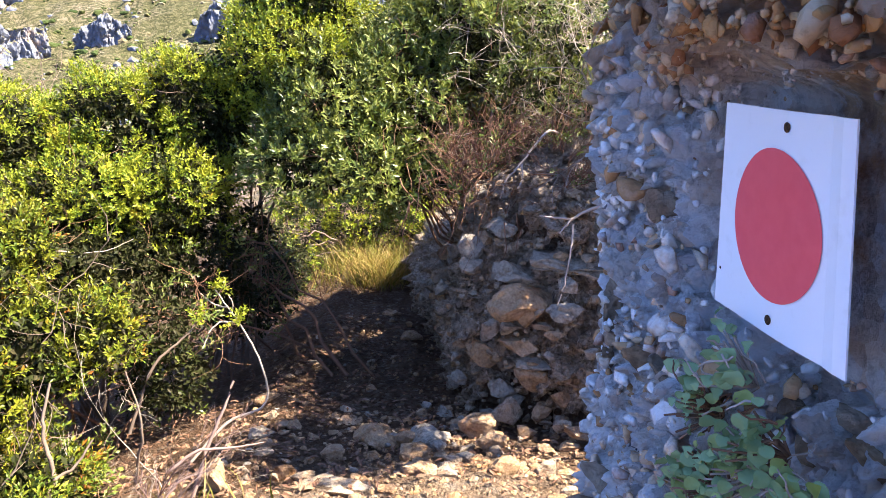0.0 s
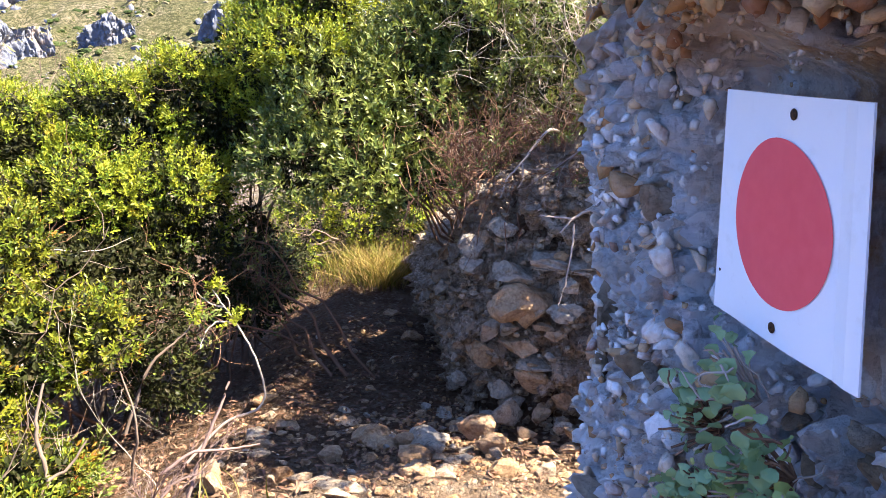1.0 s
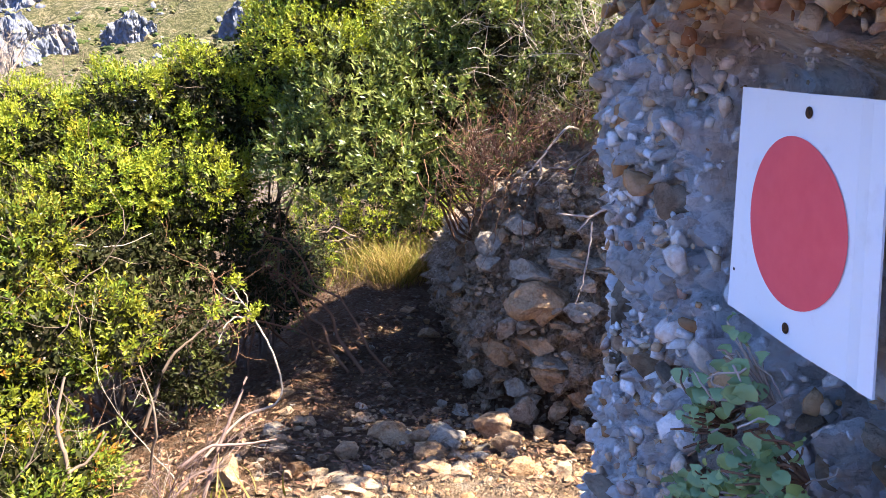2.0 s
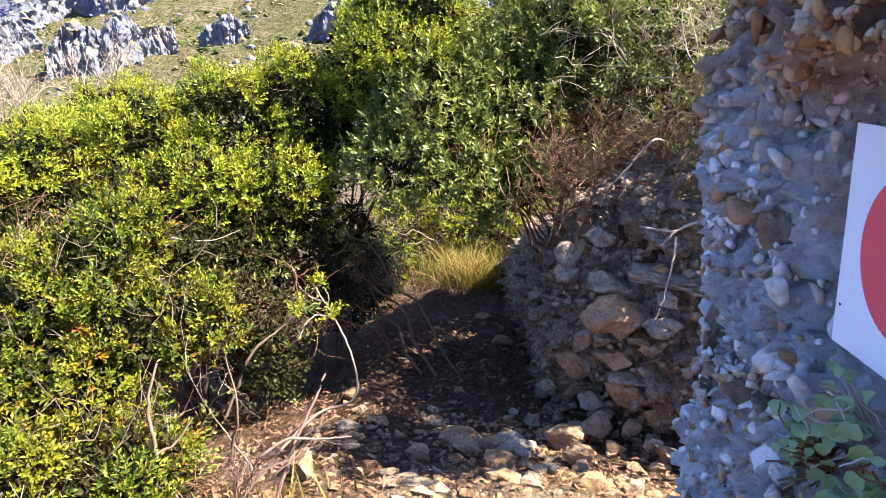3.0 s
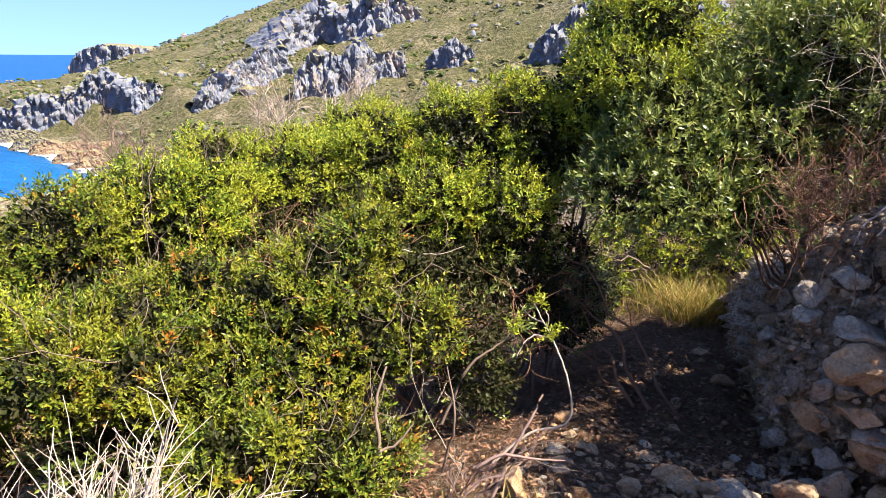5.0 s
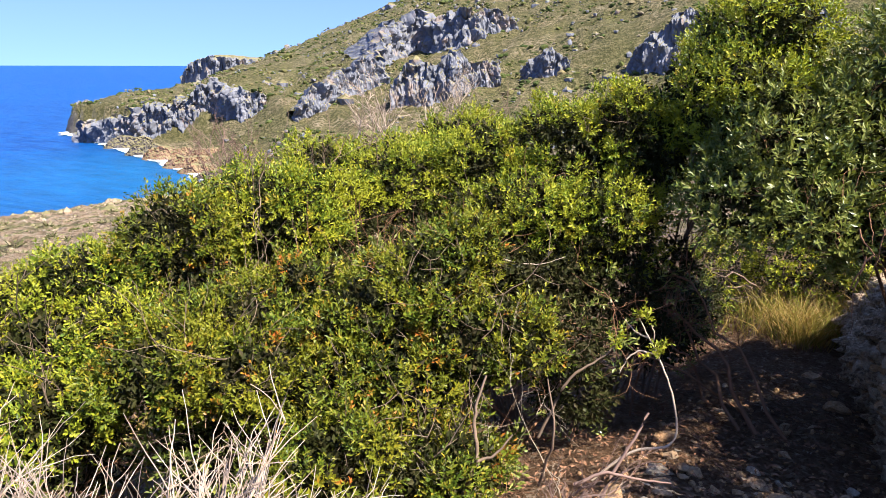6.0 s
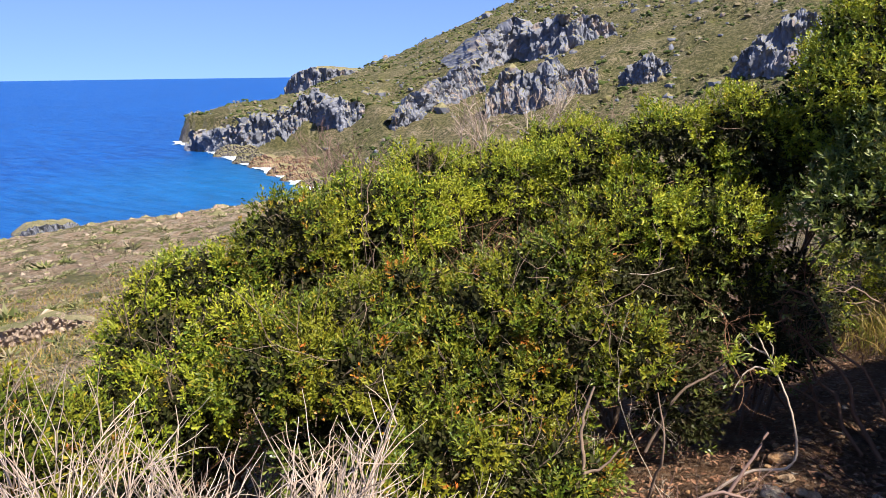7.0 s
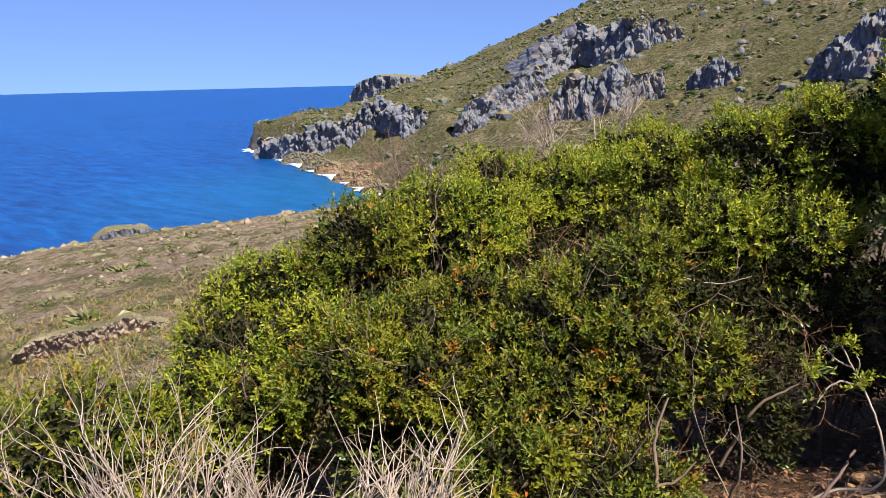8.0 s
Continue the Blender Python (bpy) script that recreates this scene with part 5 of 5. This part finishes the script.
def stick(name, lines, label, wood=DRY, leaf=None, tips=(), seed=1, category="branch"):
    """A lone branch: its limbs one by one, and leaf tufts at some ends."""
    rng = np.random.default_rng(seed)
    root = np.array(lines[0][0][0])
    thing = empty(name, root, label, category)
    for pts, r0, r1 in lines:
        pts = np.array(pts) - root
        t = np.linspace(0, len(pts) - 1, len(pts) * 4)
        fine = np.stack([np.interp(t, range(len(pts)), pts[:, k]) for k in range(3)], -1)
        for _ in range(2):
            fine[1:-1] = (fine[:-2] + fine[1:-1] * 2 + fine[2:]) / 4
        fine[1:-1] += rng.normal(size=fine[1:-1].shape) * r0 * 0.25
        part_mesh("limb", tubes("limb", [(fine, r0, r1)], wood, 6), thing)
    if leaf:
        for c, n in tips:
            p = np.array(c) - root + rng.normal(size=(n, 3)) * 0.018
            part_mesh("leaf_tuft", leaf_cloud("leaf_tuft", p, rng.normal(size=(n, 3)) * 0.5 + [0, 0, 0.7], rng, leaf, 7, 0.03, 0.011, 0.05), thing, "tuft of fresh green leaves")
    return thing


stick("branch", [
    ([(-1.171, 3.005, -0.3), (-1.002, 3.106, -0.122), (-0.85, 3.166, -0.111), (-0.834, 3.206, 0.004), (-0.891, 3.233, 0.166), (-0.96, 3.247, 0.3), (-1.014, 3.251, 0.381), (-1.073, 3.257, 0.475)], 0.0075, 0.003),
    ([(-0.974, 3.246, 0.314), (-1.055, 3.219, 0.325), (-1.098, 3.191, 0.284), (-1.12, 3.16, 0.21)], 0.006, 0.002),
    ([(-1.02, 3.25, 0.386), (-1.078, 3.235, 0.406), (-1.135, 3.231, 0.465)], 0.005, 0.002),
    ([(-1.0, 3.25, 0.36), (-0.985, 3.24, 0.41), (-1.01, 3.24, 0.46)], 0.004, 0.002),
], "pale crooked branch with two tufts of fresh leaves", TAN_WOOD, LENTISK, [((-1.05, 3.25, 0.49), 14), ((-0.97, 3.24, 0.33), 16)], 1)
dry_bush("dry_bush", (-1.14, 2.332, -0.3), 3, 0.44, (0.2, 0.28, 0.85), "pinkish brush of fine dry twigs", 81, PINK_DRY, 3, 0.13, 0.012, 0.0065, kids=4, fan=0.12)
stick("branch", [([(-1.03, 2.5, -0.3), (-0.95, 2.613, 0.019), (-0.896, 2.669, 0.137), (-0.852, 2.724, 0.267)], 0.009, 0.005), ([(-1.061, 2.469, 0.0), (-0.943, 2.521, 0.071), (-0.809, 2.565, 0.052), (-0.71, 2.602, 0.054)], 0.008, 0.003)], "bare dry stick beside the path", PINK_DRY, seed=2)
stick("branch", [([(-1.4, 2.9, -0.35), (-1.29, 2.82, 0.0), (-1.36, 2.86, 0.24)], 0.008, 0.003), ([(-1.566, 3.255, -0.3), (-1.434, 3.331, 0.059), (-1.302, 3.408, 0.151), (-1.248, 3.45, 0.226)], 0.01, 0.003)], "brown branch with a tuft of leaves in the shade", BARK, LENTISK, [((-1.24, 3.45, 0.25), 14)], 3)
stick("branch", [([(-1.65, 2.41, -0.45), (-1.576, 2.49, -0.173), (-1.535, 2.534, -0.074), (-1.573, 2.556, 0.048), (-1.588, 2.587, 0.171), (-1.56, 2.635, 0.294)], 0.013, 0.005), ([(-1.535, 2.534, -0.074), (-1.471, 2.566, -0.048), (-1.412, 2.618, 0.052)], 0.008, 0.004)], "twisted brown stem forking near the ground", BARK, seed=4)
stick("branch", [([(0.8, 4.6, 1.0), (0.614, 4.12, 1.145), (0.523, 4.086, 1.055), (0.449, 4.049, 0.949), (0.357, 4.017, 0.865), (0.329, 3.984, 0.763)], 0.0095, 0.003), ([(0.449, 4.049, 0.949), (0.457, 4.022, 0.859), (0.421, 4.006, 0.814)], 0.006, 0.002)], "bleached branch hanging over the bank", DRY, seed=5)
stick("branch", [([(1.0, 3.75, 0.6), (0.845, 3.622, 0.828), (0.72, 3.598, 0.779), (0.659, 3.584, 0.746), (0.597, 3.559, 0.681)], 0.011, 0.004), ([(0.665, 3.585, 0.749), (0.594, 3.582, 0.756), (0.496, 3.579, 0.769)], 0.007, 0.003), ([(0.671, 3.578, 0.724), (0.663, 3.545, 0.616), (0.637, 3.494, 0.454), (0.593, 3.454, 0.333)], 0.006, 0.003)], "bleached forked twig in front of the stone slab", DRY, seed=6)
stick("branch", [([(0.115, 4.497, 0.551), (0.271, 4.558, 0.562), (0.424, 4.628, 0.607), (0.575, 4.7, 0.66)], 0.009, 0.012)], "bare root reaching out of the bank", BARK, seed=7)
stick("branch", [([(-2.3, 4.3, 0.3), (-2.267, 3.914, 0.453), (-2.165, 3.951, 0.448), (-2.061, 3.982, 0.423), (-1.926, 4.033, 0.426), (-1.798, 4.097, 0.481)], 0.006, 0.002)], "thin pale shoot curling out of the hedge", DRY, seed=8)
stick("branch", [([(-3.8, 2.6, -0.2), (-3.735, 2.582, 0.147), (-3.688, 2.667, 0.268), (-3.639, 2.749, 0.371)], 0.016, 0.01)], "thick bare stem inside a shrub", DRY, seed=9)
stick("twig", [([(0.153, 0.70, 1.579), (0.179, 0.715, 1.588), (0.207, 0.736, 1.601), (0.257, 0.80, 1.604)], 0.0016, 0.003), ([(0.165, 0.69, 1.56), (0.2, 0.73, 1.575), (0.25, 0.79, 1.585)], 0.001, 0.002)], "dark dry twigs caught on the boulder", BARK, seed=10, category="twig")
stick("twig", [([(0.206, 0.70, 1.621), (0.215, 0.69, 1.595), (0.222, 0.685, 1.569), (0.225, 0.70, 1.55)], 0.0012, 0.002)], "pale dry twig caught on the boulder", DRY, seed=11, category="twig")
stick("twig", [([(0.2, 0.74, 1.653), (0.195, 0.73, 1.63), (0.2, 0.725, 1.603), (0.212, 0.74, 1.57)], 0.0015, 0.002), ([(0.212, 0.76, 1.70), (0.206, 0.75, 1.653), (0.198, 0.735, 1.625)], 0.0015, 0.0015)], "pale dry twig caught on the boulder", DRY, seed=12, category="twig")
dry_bush("dry_bush", (0.24, 0.86, 1.5), 5, 0.16, (-0.3, -0.3, 0.8), "fine dry twigs growing from the boulder", 83, DRY, 2, 0.6, 0.02, 0.0018)


# -- stones --
STONES = {m: [stone_mesh("stone", 500 + 10 * k + j, mat, BALL3 if j < 3 else BALL2, 0.75, 0.6) for j in range(5)] for k, (m, mat) in enumerate((("grey", LIMESTONE), ("ochre", OCHRE), ("pale", TAN_PEBBLE), ("far", PALE_ROCK)))}


def stone(tone, x, y, z, w, h, seed, label="", parent=None, name="stone"):
    rng = np.random.default_rng(seed)
    ob = new(name, STONES[tone][rng.integers(5)])
    ob.matrix_world = pose(x, y, z, rng.uniform(-14, 14), rng.uniform(-14, 14), rng.uniform(-35, 35)) @ Matrix.Diagonal((w * 1.12, w * 0.9, h * 1.45, 1))
    if parent:
        ob.parent = parent
        return ob
    return tagged(ob, label, "stone", "stones of the bank and path")


WALL_STONES = [
    ("grey", 0.41, 3.87, 0.35, 0.143, 0.064), ("ochre", 0.45, 3.81, 0.21, 0.151, 0.095), ("grey", 0.19, 4.08, 0.33, 0.075, 0.058),
    ("grey", 0.39, 3.82, 0.06, 0.064, 0.048), ("grey", 0.29, 3.86, 0.03, 0.057, 0.065), ("ochre", 0.45, 3.82, -0.05, 0.122, 0.073),
    ("ochre", 0.24, 3.95, -0.17, 0.085, 0.076), ("pale", 0.57, 3.75, 0.09, 0.045, 0.032), ("ochre", 0.51, 3.78, -0.24, 0.099, 0.066),
    ("grey", 0.54, 3.79, -0.15, 0.123, 0.041), ("grey", 0.65, 3.67, 0.19, 0.07, 0.047), ("grey", 0.38, 3.87, -0.36, 0.102, 0.06),
]
for k, row in enumerate(WALL_STONES):
    stone(*row, 700 + k, "rough stone set in the earth bank, half buried", bank)
LOOSE = [
    ("pale", 0.39, 3.7, -0.43, 0.093, 0.085), ("ochre", 0.2, 3.59, -0.46, 0.106, 0.068), ("ochre", 0.26, 3.3, -0.38, 0.075, 0.055),
    ("grey", -0.06, 3.42, -0.44, 0.125, 0.07), ("pale", 0.66, 3.5, -0.38, 0.05, 0.035), ("pale", 0.72, 3.4, -0.36, 0.07, 0.04),
    ("ochre", 0.47, 3.56, -0.46, 0.052, 0.05), ("ochre", -0.35, 3.51, -0.48, 0.1, 0.065), ("ochre", -0.55, 3.25, -0.42, 0.061, 0.045),
    ("grey", 0.02, 3.91, -0.55, 0.052, 0.05), ("ochre", -1.12, 4.2, -0.63, 0.086, 0.04), ("grey", -1.0, 3.57, -0.5, 0.075, 0.05),
    ("ochre", -1.03, 2.9, -0.32, 0.09, 0.09), ("pale", -0.5, 2.88, -0.35, 0.16, 0.065), ("ochre", -0.1, 2.95, -0.34, 0.085, 0.06),
    ("pale", 0.06, 2.95, -0.33, 0.07, 0.05), ("ochre", 0.3, 2.98, -0.33, 0.07, 0.055), ("pale", 0.5, 3.0, -0.33, 0.055, 0.05),
]
for k, row in enumerate(LOOSE):
    stone(*row, 740 + k, f"loose {'pale' if row[0] == 'pale' else 'rust-brown' if row[0] == 'ochre' else 'grey'} stone lying on the stony path")


rng_out = np.random.default_rng(64)
for k in range(16):
    a, d = math.radians(69.6 + 0.42 * k + rng_out.normal() * 0.12), 25.5 + rng_out.uniform(-0.8, 1.2)
    x, y, s = -math.sin(a) * d, math.cos(a) * d, rng_out.uniform(0.16, 0.36)
    stone("far", x, y, float(ground_z(x, y)) + s * 0.35, s * 1.3, s, 860 + k, "weathered grey boulder of a low outcrop on the terrace", name="boulder")


def slab():
    """The flat stone that juts out under the roots."""
    bm = bmesh.new()
    bmesh.ops.create_cube(bm, size=1.0)
    bmesh.ops.subdivide_edges(bm, edges=bm.edges[:], cuts=7, use_grid_fill=True)
    for v in bm.verts:
        q = v.co.copy()
        v.co = Vector((q.x * 0.5, q.y * 0.42, q.z * 0.06))
        v.co += noise.noise_vector(q * 2.5) * 0.05 + noise.noise_vector(q * 7) * 0.014
        v.co.z *= 1.0 if abs(v.co.z) < 0.05 else 0.8
    ob = part("slab", bm, LIMESTONE, None)
    ob.matrix_world = pose(0.8, 3.9, 0.45, 4, 4, -20)
    tagged(ob, "flat grey stone slab jutting from the earth bank", "stone")


slab()


def bank_stones():
    rng = np.random.default_rng(8)
    tones = ["grey", "ochre", "pale", "ochre", "grey"]
    n = 0
    while n < 120:
        y = rng.uniform(3.2, 4.9) if n < 95 else rng.uniform(4.9, 6.5)
        h = rng.uniform(0.1, 0.78)
        p, into = bank_surface(np.array([y]), np.array([h]))
        p = p[0] - into[0] * 0.03
        s = np.exp(rng.normal(-3.3, 0.45))
        stone(tones[rng.integers(5)], *p, s, s * 0.75, 900 + n, parent=bank)
        n += 1


def small_stuff():
    rng = np.random.default_rng(18)
    # gravel and pebbles
    n = 2200
    x = np.concatenate([rng.uniform(-1.4, 1.2, n // 2), rng.normal(0.1, 0.5, n // 2)])
    y = np.concatenate([rng.uniform(2.3, 8.0, n // 2), rng.normal(3.3, 0.45, n // 2)])
    p = np.stack([x, y, ground_z(x, y) + noise3(np.stack([x, y, ground_z(x, y)], -1), 2.3, 7.0, 4) * 0.055], -1)
    scatter_blobs("gravel", p, np.exp(rng.normal(-4.6, 0.5, n)), OCHRE, "grit and small broken stones strewn over the path", "gravel", 0.7, 19)
    n = 1500
    y = rng.uniform(3.2, 6.0, n)
    h = rng.uniform(0.02, 0.85, n)
    p, into = bank_surface(y, h)
    scatter_blobs("bank_gravel", p - into * 0.015, np.exp(rng.normal(-4.3, 0.5, n)), TAN_PEBBLE, "small stones studding the earth bank", "gravel", 0.8, 20)
    # fallen leaves
    n = 5000
    x, y = rng.uniform(-2.2, 0.9, n), rng.uniform(2.4, 8.2, n)
    c = np.stack([x, y, ground_z(x, y) + 0.02 + noise3(np.stack([x, y, ground_z(x, y)], -1), 2.3, 7.0, 4) * 0.055], -1)
    d = rng.normal(size=(n, 3)) * [1, 1, 0.25]
    d /= np.linalg.norm(d, axis=1, keepdims=True)
    a = np.cross(d, [0, 0, 1.0]) + rng.normal(size=(n, 3)) * 0.2
    s = rng.uniform(0.012, 0.026, (n, 1))
    v = np.stack([c - d * s, c + a * s * 0.35 + [0, 0, 0.004], c + d * s, c - a * s * 0.35 + [0, 0, 0.004]], 1).reshape(-1, 3)
    i = np.arange(n)[:, None] * 4
    f = np.concatenate([i + [[0, 1, 2]], i + [[0, 2, 3]]], 1).reshape(-1, 3)
    tagged(new("leaf_litter", mesh_from("leaf_litter", v, f, RED_TWIG)), "dry brown fallen leaves on the path", "leaf litter", kind="stuff")


small_stuff()


def rubble():
    """Broken stones strewn at the foot of the bank."""
    rng = np.random.default_rng(57)
    tones = ["ochre", "ochre", "grey", "pale"]
    for k in range(190):
        x, y = (rng.uniform(-1.1, 0.95), rng.uniform(2.6, 4.0)) if k < 150 else (rng.uniform(-1.1, 0.0), rng.uniform(4.0, 7.5))
        s = np.exp(rng.normal(-3.7, 0.45))
        if x < 0.15 + 0.2 * y:
            stone(tones[rng.integers(4)], x, y, float(ground_z(x, y)) + s * 0.25, s, s * 0.7, 1300 + k, parent=ground)


def grass(name, x, y, n, length, seed, label, spread=0.25, blade=0.004):
    rng = np.random.default_rng(seed)
    gx, gy = rng.normal(x, spread, n), rng.normal(y, spread, n)
    g = np.stack([gx, gy, ground_z(gx, gy) - 0.02], -1)
    d = rng.normal(size=(n, 3)) * [0.35, 0.35, 0] + [0, 0, 1]
    ln = length * rng.uniform(0.5, 1.2, (n, 1))
    side = np.cross(d, rng.normal(size=(n, 3)))
    side /= np.linalg.norm(side, axis=1, keepdims=True)
    lean = rng.normal(size=(n, 3)) * [0.5, 0.5, 0.0]
    rows = []
    for t, w in ((0, 1.0), (0.35, 0.9), (0.7, 0.6), (1.0, 0.08)):
        c = g + d * ln * t + lean * ln * t * t * 0.6 - [0, 0, 1] * ln * t**3 * 0.2
        rows += [c - side * blade * w, c + side * blade * w]
    v = np.stack(rows, 1).reshape(-1, 3)
    i = np.arange(n)[:, None] * 8
    f = np.concatenate([i + [[0, 1, 3, 2]], i + [[2, 3, 5, 4]], i + [[4, 5, 7, 6]]], 1).reshape(-1, 4)
    tagged(new(name, mesh_from(name, v, f, GRASS)), label, "grass", kind="stuff")


grass("tall_grass", -0.72, 8.0, 700, 0.5, 31, "tall straw-yellow grass beside the path end", 0.15)
grass("tall_grass", -1.1, 8.5, 500, 0.5, 32, "tall green and yellow grass beside the path end", 0.3)
grass("tall_grass", -0.2, 8.4, 500, 0.5, 33, "tall straw-yellow grass beside the path end", 0.25)
grass("dry_grass", -1.95, 1.1, 600, 0.3, 34, "dry grass among the sticks", 0.35)
grass("dry_grass", -2.9, 0.9, 700, 0.4, 35, "dry grass among the sticks", 0.5)
grass("dry_grass", -1.25, 2.35, 120, 0.2, 36, "thin dry grass at the path edge", 0.25)


def hanging_roots():
    rng = np.random.default_rng(77)
    thing = empty("roots", (0.3, 4.3, 0.9), "bare brown roots hanging from the overhang of the bank", "roots")
    for _ in range(46):
        x, y = rng.uniform(-0.25, 0.75), 0.0
        y = 4.25 - 0.35 * x + rng.normal() * 0.12
        start = np.array([x, y, rng.uniform(0.62, 0.9)]) - [0.3, 4.3, 0.9]
        part_mesh("root", tubes("root", [(wander(rng, start, (rng.normal() * 0.4, rng.normal() * 0.3 - 0.3, -1), rng.uniform(0.15, 0.5), 8, 0.22, -0.08), rng.uniform(0.002, 0.006), 0.001)], RED_TWIG), thing)


hanging_roots()
grass("dry_grass", -7.2, 2.2, 3500, 0.3, 37, "pale dry grass and herbs on the near slope", 1.5, 0.009)
grass("dry_grass", -5.4, 0.6, 3000, 0.3, 38, "pale dry grass and herbs on the near slope", 0.9, 0.007)
grass("dry_grass", -20.5, 6.0, 5000, 0.22, 39, "pale dry grass and herbs on the open terrace", 3.6, 0.01)
grass("dry_grass", -29.0, 9.0, 3000, 0.25, 40, "pale dry grass and herbs on the open terrace", 4.5, 0.014)


# -- small plants in the hollow under the plate --
def rock_plant(place, n, seed, size=0.0052, spread=0.0125):
    rng = np.random.default_rng(seed)
    n = int(n * 1.7)
    thing = empty("rock_plant", place, "small pale green rock plant with rounded leaves", "plant", "plants on the boulder")
    verts, faces, lines = [], [], []
    for _ in range(n):
        c = rng.normal(size=3) * [spread * 0.5, spread, spread] + [-0.012, 0, 0]
        nrm = np.array([-0.8, -0.5, 0.6]) + rng.normal(size=3) * 0.85
        nrm /= np.linalg.norm(nrm)
        a = np.cross(nrm, [0, 0, 1.0])
        a /= np.linalg.norm(a)
        b = np.cross(nrm, a)
        s = size * rng.uniform(0.6, 1.35)
        k = len(verts)
        verts.append(c - nrm * s * 0.25)
        for r, lift in ((0.55, 0.02), (1.0, 0.18)):
            for g in range(10):
                t = g * math.pi / 5
                w = s * r * (1 + 0.08 * math.sin(3 * t + seed))
                verts.append(c + a * math.cos(t) * w + b * math.sin(t) * w * 0.85 + nrm * s * lift * (1.4 - 3.2 * abs(math.sin(t)) + 0.8 * math.sin(5 * t + seed)))
        for g in range(10):
            h = (g + 1) % 10
            faces += [[k, k + 1 + g, k + 1 + h], [k + 1 + g, k + 11 + g, k + 11 + h], [k + 1 + g, k + 11 + h, k + 1 + h]]
        lines.append((wander(rng, (0.012, 0, -0.012), c - [0.012, 0, -0.012], np.linalg.norm(c) + 0.01, 4, 0.1), 0.0011, 0.0008))
    part_mesh("leaves", mesh_from("leaves", verts, faces, FLESHY, True), thing)
    for _ in range(int(n * 0.3)):
        lines.append((wander(rng, rng.normal(size=3) * 0.012, rng.normal(size=3) + [-0.6, 0, 0], rng.uniform(0.012, 0.028), 5, 0.35), 0.0009, 0.0005))
    tagged(part_mesh("twigwork", tubes("twigwork", lines, RED_TWIG if seed % 2 else DRY), thing), kind="stuff")


for k, (x, y, z, n) in enumerate([(0.192, 0.42, 1.447, 16), (0.186, 0.452, 1.408, 18), (0.195, 0.391, 1.4, 30), (0.19, 0.43, 1.36, 24), (0.203, 0.335, 1.4, 28), (0.195, 0.375, 1.425, 10), (0.186, 0.46, 1.335, 14), (0.208, 0.31, 1.38, 18)]):
    rock_plant((x, y, z), n, 90 + k)


bank_stones()
rubble()
